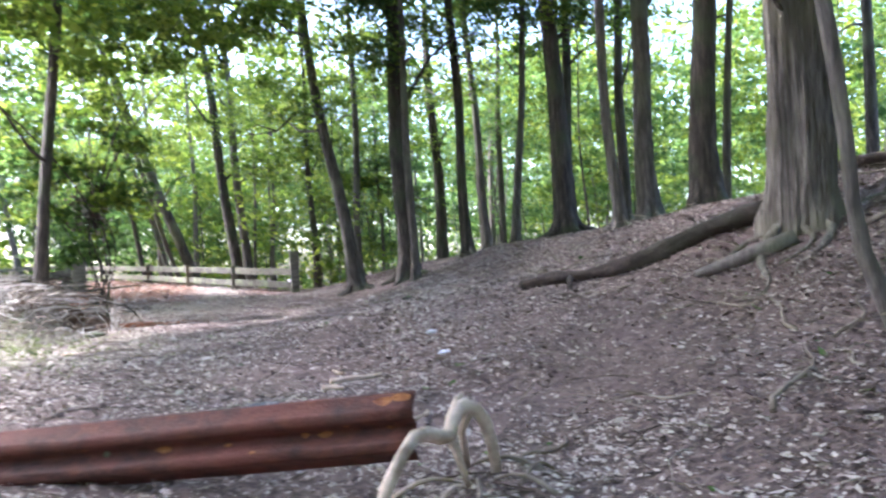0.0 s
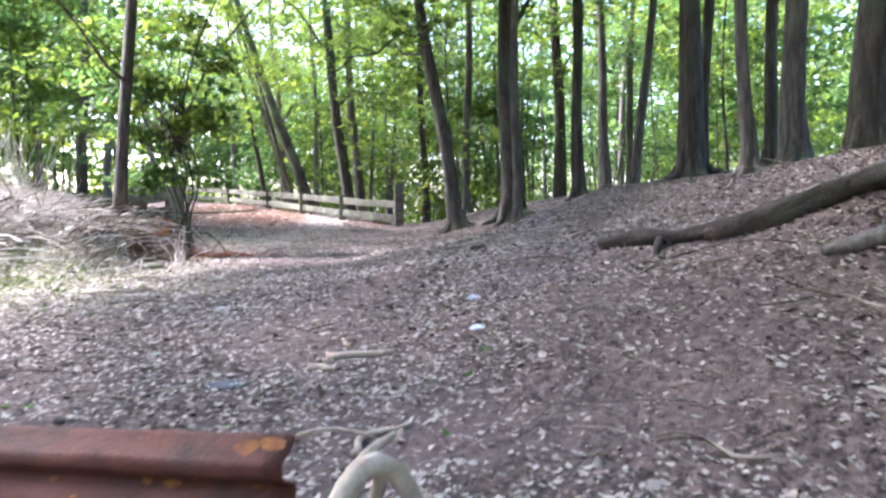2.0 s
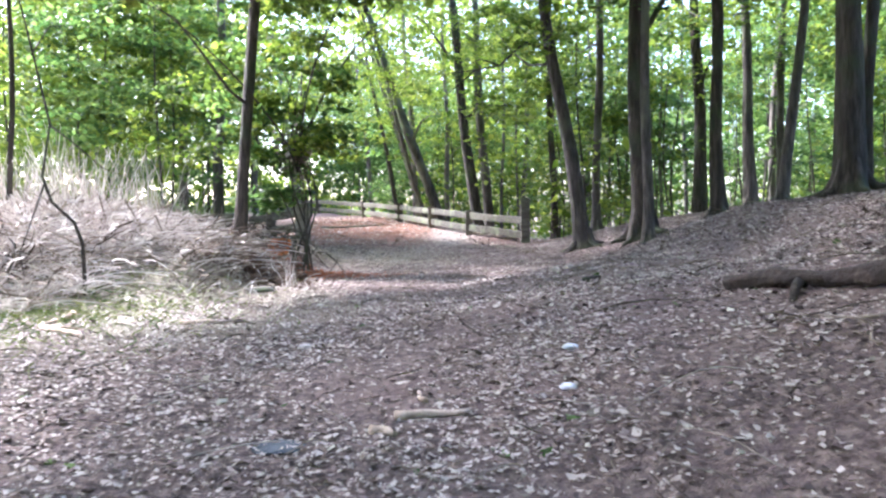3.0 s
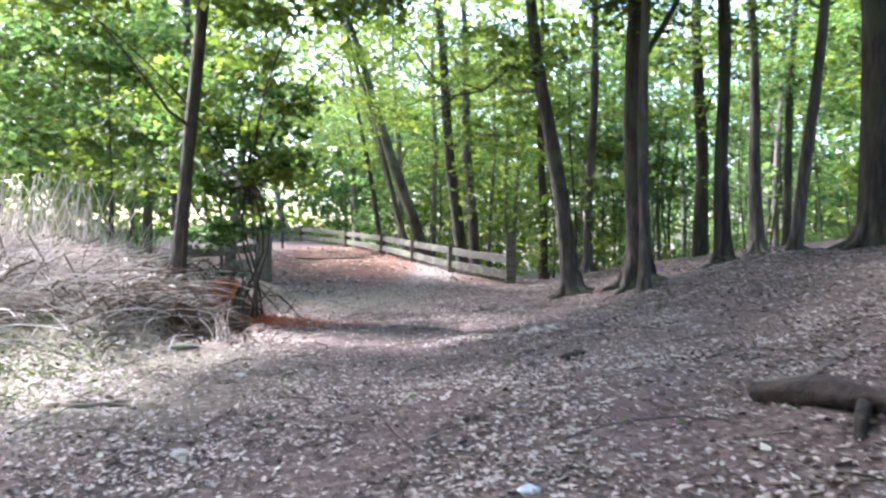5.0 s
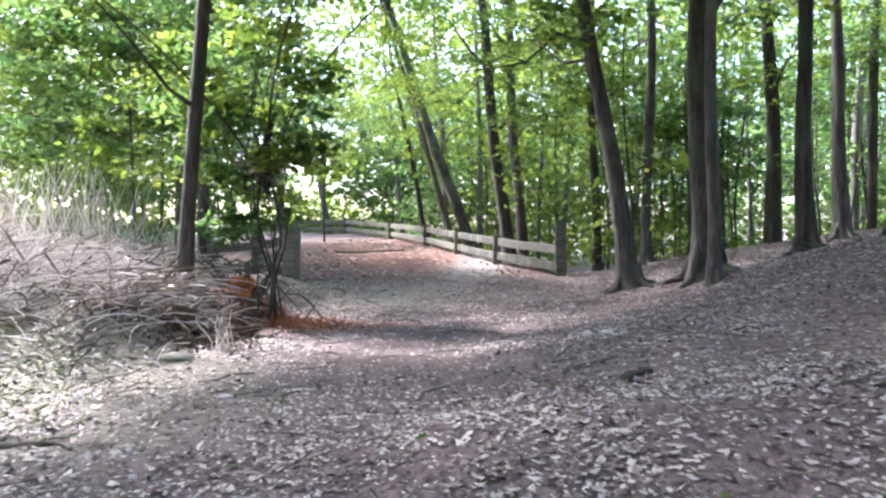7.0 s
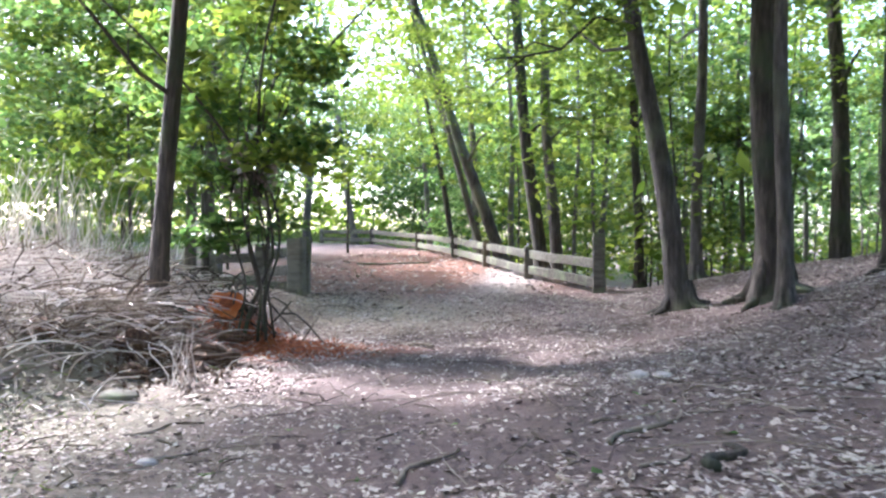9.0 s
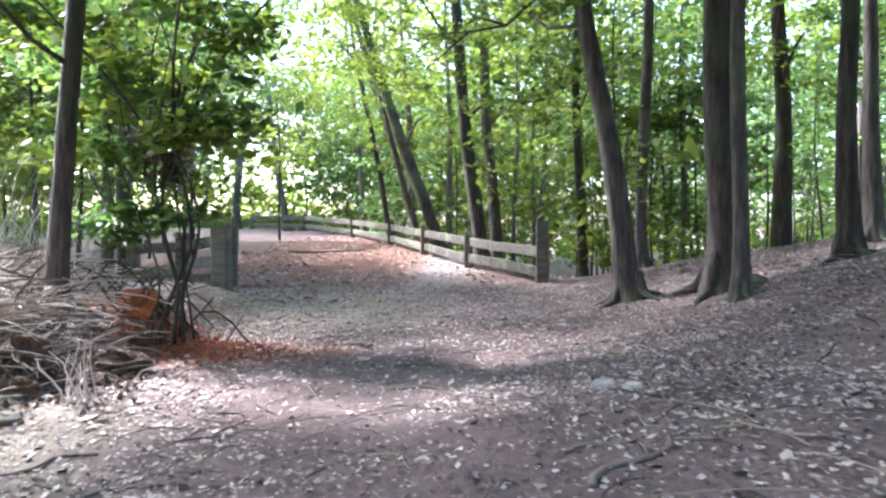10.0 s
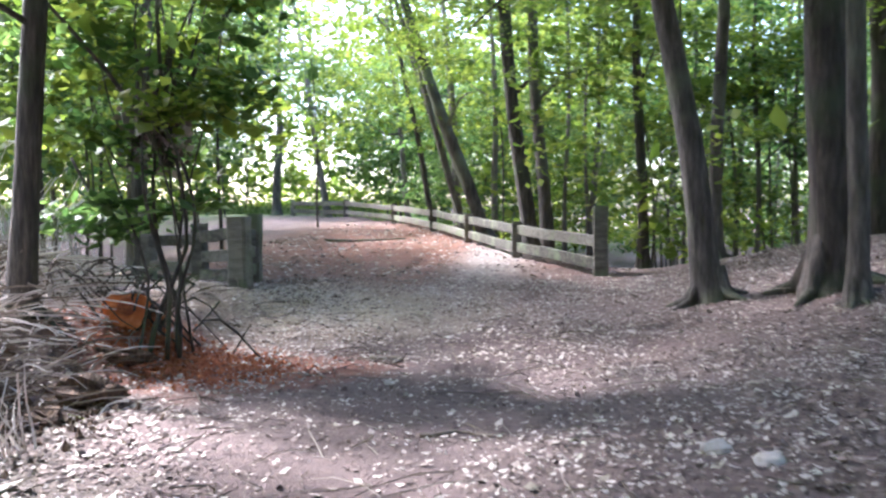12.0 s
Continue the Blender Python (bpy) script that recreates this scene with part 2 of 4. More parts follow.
def leaves(name, centres, normals_up, size, mat, rng, aspect=0.75, droop=(-0.25, 0.45)):
    """One mesh of folded leaves, each lobed like a small kite with a raised midrib."""
    n = len(centres)
    c = np.asarray(centres, float)
    ang = rng.uniform(0, 2 * np.pi, n)
    fwd = np.stack([np.cos(ang), np.sin(ang), rng.normal(droop[0], droop[1], n)], 1)
    fwd /= np.linalg.norm(fwd, axis=1)[:, None]
    up = rng.normal(0, 1 - normals_up, (n, 3)) + np.array([0, 0, normals_up])
    side = np.cross(fwd, up)
    side /= np.linalg.norm(side, axis=1)[:, None] + 1e-9
    up = np.cross(side, fwd)
    s = (size * rng.lognormal(0, 0.33, n))[:, None]
    base = c - fwd * s * 0.5
    tip = c + fwd * s * 0.55 - up * s * 0.12
    mid = -fwd * s * 0.05 - up * s * 0.14
    left = c + side * s * aspect * 0.5 + mid
    right = c - side * s * aspect * 0.5 + mid
    verts = np.stack([base, right, tip, left], 1).reshape(-1, 3)
    k = np.arange(n)[:, None] * 4
    tris = np.concatenate([k + np.array([[0, 1, 2]]), k + np.array([[0, 2, 3]])], 1).reshape(-1)
    me = bpy.data.meshes.new(name)
    me.vertices.add(n * 4)
    me.vertices.foreach_set("co", verts.reshape(-1))
    me.loops.add(n * 6)
    me.loops.foreach_set("vertex_index", tris.astype(np.int32))
    me.polygons.add(n * 2)
    me.polygons.foreach_set("loop_start", np.arange(0, n * 6, 3, dtype=np.int32))
    me.update(calc_edges=True)
    me.materials.append(mat)
    return me


def clumped(rng, n, clumps, spread, box):
    """Points in uneven clumps within a box of half-sizes about a middle, in flattish sprays."""
    mid, half = box
    cs = np.array(mid) + rng.uniform(-1, 1, (clumps, 3)) * np.array(half)
    out = ((cs - np.array(mid)) / np.array(half))
    cs = cs[(out ** 2).sum(1) < 1.15]
    pick = rng.integers(0, len(cs), n)
    return cs[pick] + rng.normal(0, 1, (n, 3)) * np.array(spread)


# ---- ground ----
def axis(lo, hi, fine, far):
    a = list(np.arange(lo, hi + 1e-6, fine))
    d, lo_side, hi_side = fine, [], []
    x = hi
    while x < far:
        d *= 1.16
        x += d
        hi_side.append(x)
    d, x = fine, lo
    while x > -far:
        d *= 1.16
        x -= d
        lo_side.insert(0, x)
    return lo_side + a + hi_side


xs, ys = axis(-6, 10, 0.11, 450), axis(-2, 24, 0.12, 450)
gv = [(x, y, soil_z(x, y)) for y in ys for x in xs]
nx = len(xs)
gf = [(j * nx + i, j * nx + i + 1, (j + 1) * nx + i + 1, (j + 1) * nx + i) for j in range(len(ys) - 1) for i in range(nx - 1)]
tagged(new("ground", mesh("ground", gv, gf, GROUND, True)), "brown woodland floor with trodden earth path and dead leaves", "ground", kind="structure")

# ---- trees ----
rng = np.random.default_rng(4)
CROWNS = []
for k, (mat, n) in enumerate([(LEAF, 6000), (LEAF_BRIGHT, 6000), (LEAF_BLUE, 5500), (LEAF_BRIGHT, 5500)]):
    pts = clumped(rng, n, 90, (0.42, 0.42, 0.16), ((0, 0, 9.2), (3.0, 3.0, 4.2)))
    CROWNS.append(leaves("crown", pts, 0.75, 0.2, mat, rng))
UNDER = []
for k, (mat, n) in enumerate([(LEAF_BRIGHT, 4600), (LEAF_BLUE, 4600), (LEAF_BRIGHT, 4600), (LEAF_BLUE, 5000)]):
    pts = clumped(rng, n, 110, (0.36, 0.36, 0.09), ((0, 0, 3.6 + 0.3 * k), (2.3, 2.3, 3.1)))
    UNDER.append(leaves("foliage", pts, 0.8, 0.12, mat, rng))


def stem_points(x, y, z, lean, height, rnd, bend=0.05, steps=9):
    pts = []
    a, b = rnd.uniform(0, 6), rnd.uniform(0, 6)
    for i in range(steps + 1):
        h = height * i / steps
        w = bend * min(1, h / 2)
        pts.append((x + lean[0] * h + w * math.sin(a + h * 0.9), y + lean[1] * h + w * math.sin(b + h * 0.8), z + h))
    return pts


def tree(x, y, r, lean=(0, 0), height=12.0, z=None, bark=None, crown=None, limbs=3, label="", flare=1.45, low=3.2, bend=0.05, name="tree", group="woodland trees", low_leaves=0, high=False):
    """A standing tree: root-flared trunk, single limbs and a crown of many leaves."""
    rnd = random.Random(int(x * 131 + y * 977))
    base = ground_z(x, y) if z is None else z
    ob = empty(name, pose(x, y, base), label or "tall grey-barked woodland tree with a leafy crown", "tree", group)
    bark = bark or BARK
    foot = [(0, 0, -0.5), (0, 0, 0.0), (lean[0] * 0.12, lean[1] * 0.12, 0.12), (lean[0] * 0.35, lean[1] * 0.35, 0.35)]
    pts = foot + [p for p in stem_points(0, 0, 0, lean, height, rnd, bend, 14)][1:]
    radii = [r * flare * 1.1, r * flare, r * (1 + (flare - 1) * 0.55), r * (1 + (flare - 1) * 0.2)]
    radii += [max(0.012, r * (1 - 0.78 * p[2] / height)) for p in pts[4:]]
    v, f = tube(pts, radii, 14 if r > 0.1 else 9, 0.3, x)
    part("trunk", mesh("trunk", v, f, bark, True), ob)
    if r > 0.09 and y < 24:
        for i in range(5):
            a = 6.283 * i / 5 + rnd.uniform(-0.4, 0.4)
            ca, sa, ln = math.cos(a), math.sin(a), r * rnd.uniform(1.9, 2.9)
            rp = [(ca * r * 0.7, sa * r * 0.7, r * 2.6), (ca * r * 1.0, sa * r * 1.0, r * 1.1)]
            rp += [(ca * ln * q, sa * ln * q, ground_z(x + ca * ln * q, y + sa * ln * q) - base + r * (0.35 - 0.6 * (q - 0.6))) for q in (0.6, 0.85, 1.15)]
            v, f = tube(rp, [r * 0.3, r * 0.42, r * 0.36, r * 0.26, r * 0.12], 7, 0.2, i)
            part("root", mesh("root", v, f, bark, True), ob)
    for i in range(limbs):
        h = low + (height * 0.75 - low) * (i + rnd.random() * 0.6) / max(1, limbs)
        a = rnd.uniform(0, 6.28)
        ln = rnd.uniform(1.2, 2.6)
        s = Vector((lean[0] * h, lean[1] * h, h))
        lp = [s + Vector((math.cos(a) * ln * q, math.sin(a) * ln * q, ln * (0.5 * q + 0.12 * math.sin(q * 5 + a)))) for q in (0, 0.2, 0.45, 0.7, 1)]
        rl = max(0.01, r * 0.28)
        v, f = tube(lp, [rl, rl * 0.8, rl * 0.6, rl * 0.4, rl * 0.15], 6, 0.15, i)
        part("limb", mesh("limb", v, f, bark, True), ob)
    if crown is not None and ((y < 20 and x < 12) or y < 6 or high):
        c = part("crown", CROWNS[crown % 4], ob)
        c.matrix_basis = Matrix.LocRotScale((lean[0] * 8, lean[1] * 8, 2.4 if high else 1.5), Euler((0, 0, rnd.uniform(0, 6.28))), Vector((1, 1, 1)) * (height / 12.5))
    for i in range(low_leaves):
        c = part("bough_foliage", UNDER[(i + int(x)) % 4], ob)
        a = rnd.uniform(0, 6.28)
        c.matrix_basis = Matrix.LocRotScale((lean[0] * 4 + math.cos(a) * 0.9, lean[1] * 4 + math.sin(a) * 0.9, 3.6 + 1.2 * i), Euler((0, 0, a)), Vector((0.75, 0.75, 0.55)))
    return ob


tree(4.40, 18.0, 0.155, (-0.15, 0.02), 13, crown=1, low_leaves=1, label="leaning grey-barked tree beside the earth path")
tree(5.08, 21.2, 0.115, (0.012, 0), 13, crown=0, label="straight slender grey tree behind a leaning tree")
tree(5.45, 17.25, 0.225, (-0.02, 0.0), 14, crown=0, low_leaves=1, bark=DARK_BARK, label="dark stout tree standing on the rise")
tree(5.37, 16.3, 0.1, (-0.012, 0.0), 12, crown=2, limbs=2, label="slim pale grey tree close to a dark stout tree")
tree(8.0, 22.6, 0.19, (-0.025, 0.0), 14, crown=0, low_leaves=1, bark=DARK_BARK)
tree(-1.3, 33.0, 0.1, (-0.18, -0.02), 12, limbs=2, bark=DARK_BARK, label="thin leaning dark tree behind the fence")
tree(0.08, 30.4, 0.1, (-0.29, -0.03), 11, limbs=2, label="thin strongly leaning tree behind the fence")
tree(6.79, 16.9, 0.14, (-0.02, 0.005), 13, crown=1, low_leaves=1, bark=DARK_BARK)
tree(8.22, 19.4, 0.125, (-0.04, 0.012), 13, crown=2, low_leaves=1)
tree(9.94, 22.6, 0.12, (0.02, -0.008), 13, crown=1, low_leaves=1)
tree(7.78, 16.4, 0.1, (0.08, -0.03), 12, crown=3, low_leaves=2)
tree(7.93, 14.1, 0.205, (-0.03, 0.012), 14, crown=0, low_leaves=2, bark=DARK_BARK)
tree(9.6, 17.2, 0.14, (0.02, -0.01), 13, crown=1, bark=DARK_BARK)
tree(6.84, 10.2, 0.092, (-0.035, 0.018), 11, crown=2, label="slim grey tree on the leaf-covered rise")
tree(8.83, 12.5, 0.19, (-0.01, 0.004), 14, crown=1, low_leaves=2)
tree(8.73, 10.7, 0.225, (0.02, -0.02), 14, crown=0, low_leaves=2, bark=DARK_BARK)
tree(10.5, 16.1, 0.13, (0.016, -0.01), 13, crown=3)
tree(11.1, 13.3, 0.095, (0.06, -0.05), 12, crown=1)
tree(4.29, 23.9, 0.105, (-0.026, 0.003), 12, z=0.5, crown=2, low_leaves=1, bark=DARK_BARK)
tree(6.6, 25.0, 0.07, (0, 0), 12, crown=1, low_leaves=1, limbs=2)
tree(7.9, 26.5, 0.07, (-0.017, 0), 12, crown=3, low_leaves=1, limbs=2)
tree(2.07, 26.0, 0.19, (-0.11, -0.007), 13, crown=0, low_leaves=1, bark=DARK_BARK, label="dark leaning tree behind the timber fence")
tree(2.42, 27.0, 0.17, (-0.06, 0), 13, crown=1, low_leaves=1, label="grey tree just behind the timber fence")
tree(0.68, 30.2, 0.205, (-0.34, -0.05), 12, crown=1, high=True, low_leaves=1, label="strongly leaning grey tree behind the timber fence")
tree(-0.25, 32.9, 0.12, (-0.28, -0.05), 12, crown=3, label="strongly leaning slim tree behind the fence")
tree(-0.7, 34.9, 0.16, (-0.056, -0.01), 12, crown=0, low_leaves=1)
tree(0.72, 33.2, 0.12, (-0.016, 0), 12, crown=2)
tree(-3.2, 38.6, 0.13, (-0.09, -0.02), 12, crown=1, low_leaves=1)
tree(-7.8, 42.5, 0.17, (-0.13, -0.04), 12, crown=3, low_leaves=1)
tree(-11.2, 45.0, 0.23, (0.037, 0.013), 12, crown=1)
tree(3.4, 29.0, 0.06, (0, 0), 11, crown=2, limbs=1)
tree(-1.62, 14.42, 0.105, (0.085, 0.0), 13, bark=DARK_BARK, crown=1, low_leaves=1, limbs=4, low=1.9, bend=0.03, label="dark slim tree beside the dry brush heap")
# tall trees added beside and behind the walk; their high crowns shade the path
for x, y in ((-4.5, 4.5), (-5.8, 7.6), (-7.5, 10.6), (-9.5, 8.0), (-3.8, 0.5), (-5.0, -3.5), (-6.5, 1.5), (-9.0, 5.0), (-8.0, -1.0), (-1.0, -5.0), (3.0, -6.0), (7.0, -3.0), (8.5, 1.5), (-4.3, 20.8), (-7.0, 25.0)):
    tree(x, y, 0.14, (0.02, 0.01), 15, crown=int(x * 3) % 4, low=7, high=True, label="tall grey-barked tree added to shade the path")
# slender trees added so their crowns shade the path but not the brush
for x, y, h in ((-5.2, 13.9, 9.0), (-5.6, 11.0, 9.0), (-5.2, 8.4, 9.5)):
    tree(x, y, 0.05, (0.02, 0.01), h, bark=DARK_BARK, crown=1, limbs=3, low=3.5, label="slender dark tree added among dry brush for shade")
tree(-5.5, 13.2, 0.06, (0.07, 0.0), 7, bark=DARK_BARK, limbs=4, low=1.5, label="thin dark sapling in the dry brush")


def old_tree(x, y, z):
    """The great old tree: ridged bark in long plates, buttress roots running down the slope."""
    ob = empty("old_tree", pose(x, y, z), "large old tree with ridged grey bark and exposed roots", "tree")
    sides, rings = 96, 40
    verts, faces = [], []
    for i in range(rings):
        h = -0.6 + 9.6 * (i / (rings - 1)) ** 1.6
        q = math.exp(-max(0, h) / 0.2)
        for k in range(sides):
            a = 2 * math.pi * k / sides
            lobe = max(0, math.cos(a * 2.5 + 0.6)) ** 2 + 0.6 * max(0, math.sin(a * 3 + 1.0)) ** 3
            r = (0.224 - 0.007 * max(0, h)) * (1 + q * (0.05 + 0.42 * lobe))
            ridge = noise.noise((math.cos(a) * 7.5, math.sin(a) * 7.5, h * 0.9))
            r += 0.035 * (abs(ridge) * 2 - 0.5) + (0.011 if k % 2 else -0.011)
            verts.append((math.cos(a) * r + 0.012 * h, math.sin(a) * r - 0.01 * h, h))
    for i in range(rings - 1):
        for k in range(sides):
            faces.append((i * sides + k, i * sides + (k + 1) % sides, (i + 1) * sides + (k + 1) % sides, (i + 1) * sides + k))
    part("trunk", mesh("trunk", verts, faces, RIDGED, True), ob)
    rnd = random.Random(8)
    for a, ln, r in ((2.7, 0.7, 0.035), (3.3, 1.0, 0.035), (3.75, 0.6, 0.03), (4.2, 0.8, 0.035), (5.3, 0.6, 0.03)):
        pts, rr = [], []
        for q in np.linspace(0.1, 1, 9):
            aa = a + 0.35 * math.sin(q * 5 + a * 3)
            px, py = math.cos(aa) * ln * q, math.sin(aa) * ln * q
            pts.append((px, py, ground_z(x + px, y + py) - z + 0.01 + 0.3 * math.exp(-q * 7)))
            rr.append(r * (1.5 - 1.3 * q))
        v, f = tube(pts, rr, 8, 0.3, a)
        part("root", mesh("root", v, f, RIDGED, True), ob)
    for h, a, ln in ((1.6, 3.6, 1.0), (2.4, 5.5, 1.6), (4.0, 3.0, 2.2)):
        s = Vector((math.cos(a) * 0.2, math.sin(a) * 0.2, h))
        lp = [s + Vector((math.cos(a) * ln * q, math.sin(a) * ln * q, ln * 0.35 * q)) for q in (0, 0.3, 0.6, 1)]
        v, f = tube(lp, [0.02, 0.015, 0.01, 0.004], 5)
        part("limb", mesh("limb", v, f, RIDGED, True), ob)
    c = part("crown", CROWNS[1], ob)
    c.matrix_basis = pose(0.1, -0.1, 0.5)
    pts = clumped(np.random.default_rng(3), 420, 14, (0.16, 0.16, 0.05), ((-0.4, -0.3, 1.75), (0.5, 0.4, 0.5)))
    part("sprout", leaves("sprout", pts, 0.7, 0.07, LEAF_BRIGHT, np.random.default_rng(5)), ob, "sprig of young green leaves")["kind"] = "stuff"
    return ob


old_tree(5.53, 5.22, ground_z(5.53, 5.22))

# the thin bent sapling in front of the old tree
sap = empty("sapling", pose(4.6, 3.62, ground_z(4.6, 3.62)), "thin bent grey sapling on the leafy slope", "tree", "woodland trees")
v, f = tube([(0.05, -0.05, -0.3), (0, 0, 0), (-0.05, 0.03, 0.16), (-0.13, 0.06, 0.4), (-0.185, 0.06, 0.7), (-0.2, 0.06, 1.0), (-0.235, 0.07, 1.45), (-0.28, 0.09, 1.9), (-0.34, 0.15, 2.9), (-0.3, 0.3, 4.5), (-0.2, 0.5, 6.5)],
            [0.065, 0.055, 0.05, 0.047, 0.044, 0.043, 0.041, 0.04, 0.036, 0.025, 0.01], 10, 0.2, 3)
part("trunk", mesh("trunk", v, f, BARK, True), sap)
c = part("crown", CROWNS[0], sap)
c.matrix_basis = Matrix.LocRotScale((-0.2, 0.4, 1.2), None, Vector((0.5, 0.5, 0.5)))

# more of the wood: trees farther back on both sides and behind the way come
wood = random.Random(21)
spots = []
while len(spots) < 75:
    a, d = wood.uniform(0, 6.283), wood.uniform(9, 46)
    x, y = 2.4 + d * math.sin(a), 8 + d * math.cos(a)
    ahead = -34 < math.degrees(math.atan2(x - 2.6, y - 5)) < 45
    if (ahead and d < 19) or (x < 6 and y > -6 and x > -9 and y < 21) or (x > 3 and x < 9 and 0 < y < 21):
        continue
    if x < fence_x(y) + 1.2 and y > 20 and x > -20:
        continue
    if -45 < x < -6 and 6 < y < 42:
        continue
    if any((x - p) ** 2 + (y - q) ** 2 < 4 for p, q in spots):
        continue
    spots.append((x, y))
for i, (x, y) in enumerate(spots):
    tree(x, y, wood.uniform(0.06, 0.17), (wood.uniform(-0.06, 0.06), wood.uniform(-0.04, 0.04)), wood.uniform(11, 14), crown=i, limbs=2,
         bark=DARK_BARK if i % 3 == 0 else BARK, label="grey woodland tree standing farther off among leaves")


# thin saplings in the ravine beyond the rise
for i in range(46):
    x, y = wood.uniform(4.6, 15), wood.uniform(22.5, 36)
    tree(x, y, wood.uniform(0.022, 0.05), (wood.uniform(-0.06, 0.06), wood.uniform(-0.04, 0.04)), wood.uniform(8, 11), limbs=1, bark=DARK_BARK if i % 2 else BARK, bend=0.12,
         flare=1.2, label="thin straight sapling in the green ravine", name="sapling", group="saplings")


# understorey trees: thin stem and layered sprays of leaves
def understorey(x, y, k, size=1.0, lift=0.0):
    z = ground_z(x, y)
    ob = empty("understorey_tree", pose(x, y, z), "thin-stemmed young tree with layered bright green leaves", "tree", "understorey trees")
    rnd = random.Random(k * 7 + 1)
    v, f = tube([(p[0], p[1], p[2]) for p in stem_points(0, 0, -0.2, (rnd.uniform(-0.05, 0.05), rnd.uniform(-0.05, 0.05)), 6.4 * size + lift, rnd, 0.08)],
                [0.045 * (1 - 0.09 * i) for i in range(10)], 6)
    part("trunk", mesh("trunk", v, f, DARK_BARK, True), ob)
    c = part("foliage", UNDER[k % 4], ob)
    c.matrix_basis = Matrix.LocRotScale((0, 0, lift), Euler((0, 0, rnd.uniform(0, 6.28))), Vector((size, size, size)))


put = []
tries = 0
while len(put) < 46 and tries < 5000:
    tries += 1
    a, d = radians(wood.uniform(-38, 60)), wood.uniform(15, 40)
    x, y = 2.4 + d * math.sin(a), 6 + d * math.cos(a)
    if x < fence_x(y) + 1.6 and y > 18 and x > fence_x(y) - 9:
        continue
    if y < 21.5 and 3 < x < 9.5:
        continue
    if x < -2 and y < 20:
        continue
    if any((x - p) ** 2 + (y - q) ** 2 < 2.2 for p, q in put):
        continue
    put.append((x, y))
for i, (x, y) in enumerate(put):
    understorey(x, y, i, wood.uniform(0.9, 1.5), wood.uniform(-0.3, 1.2))
for i, (x, y, s, h) in enumerate([(-5.2, 19.5, 1.0, 0.2), (-6.5, 23, 1.2, 1.4), (-8.6, 23.4, 1.1, 2.6), (-10.5, 22, 1.2, 2.4), (-7.4, 28, 1.1, 0.8), (-12, 30, 1.2, 2.0),
                                 (-9.6, 33.5, 1.0, 1.0), (-15, 25, 1.3, 2.5), (-4.6, 24.5, 1.0, 1.2), (-9, 25, 1.2, 1.0), (-3.2, 46, 1.4, 0.5), (-1, 50, 1.6, 0.5), (-6, 52, 1.6, 1.0), (-10, 54, 1.6, 1.5), (-15, 50, 1.4, 2.0), (2.5, 47, 1.6, 0.5), (-20, 52, 1.6, 1.5), (-13, 43, 1.2, 2.5), (-16, 36, 1.4, 0.6), (-5.5, 34, 0.9, 2.0)]):
    understorey(x, y, i + 1, s, h)


# bare limb over the path
reach = empty("dead_limb", pose(4.4, 18.0, ground_z(4.4, 18.0)), "dark bare limb reaching out from a leaning tree", "branch")
for pts, r in (([(3.8, 18.05, 4.6), (3.2, 17.9, 4.75), (2.7, 17.9, 4.3), (2.2, 17.8, 4.2), (1.6, 17.8, 3.7)], 0.035), ([(2.7, 17.9, 4.3), (2.3, 18.2, 4.5), (1.8, 18.5, 4.3)], 0.02), ([(2.2, 17.8, 4.2), (1.7, 17.5, 4.1), (1.2, 17.5, 3.9)], 0.014)):
    o = Vector(reach.location)
    v, f = tube([Vector(p) - o for p in pts], [r * (1 - 0.75 * i / (len(pts) - 1)) for i in range(len(pts))], 6, 0.2, r)
    part("limb", mesh("limb", v, f, DARK_BARK, True), reach)


# low boughs of the slim tree by the path, hanging over the brush
def bough_leaves(name, n, boxes, size, mat, seed, label, x, y, z):
    r = np.random.default_rng(seed)
    ob = empty(name, pose(x, y, z), label, "tree", "woodland trees")
    pts = np.concatenate([clumped(r, int(n * w), max(6, int(34 * w * len(boxes))), (0.2, 0.2, 0.07), (b[0], b[1])) for w, b in boxes])
    part("foliage", leaves("foliage", pts, 0.7, size, mat, r), ob)
    return ob


SHRUB = (-0.95, 15.35)
leafy = bough_leaves("shrub_tree", 6400, [(0.16, ((0.1, 0.2, 2.2), (1.1, 0.8, 0.7))), (0.25, ((0.0, 0.4, 3.5), (1.4, 1.1, 0.9))), (0.15, ((-2.2, 1.2, 2.7), (1.3, 0.8, 1.2))), (0.44, ((1.0, 0.2, 5.2), (2.3, 1.5, 0.95)))], 0.105, LEAF_BRIGHT, 31,
                     "leafy young maple with hanging dark vines by the path", *SHRUB, ground_z(*SHRUB))
sr = np.random.default_rng(32)
spray = np.concatenate([clumped(sr, 420, 12, (0.2, 0.16, 0.05), ((-0.25, -0.1, 1.25), (0.75, 0.45, 0.25))), clumped(sr, 1500, 40, (0.22, 0.2, 0.07), ((0.0, 0.2, 2.9), (1.4, 0.9, 1.3)))])
part("leaf_spray", leaves("leaf_spray", spray, 0.75, 0.12, LEAF_BLUE, sr), leafy, "cooler green drooping maple leaves")
# high sprays added, largely unseen, to shade the path and the rise
over = np.concatenate([clumped(sr, 1500, 34, (0.3, 0.26, 0.09), ((0.5, -1.9, 5.2), (2.2, 1.3, 1.0))), clumped(sr, 5200, 80, (0.36, 0.3, 0.1), ((0.9, 2.2, 6.6), (3.0, 2.2, 1.0))), clumped(sr, 2200, 36, (0.3, 0.26, 0.1), ((-2.3, -1.9, 4.9), (1.7, 1.2, 0.7)))])
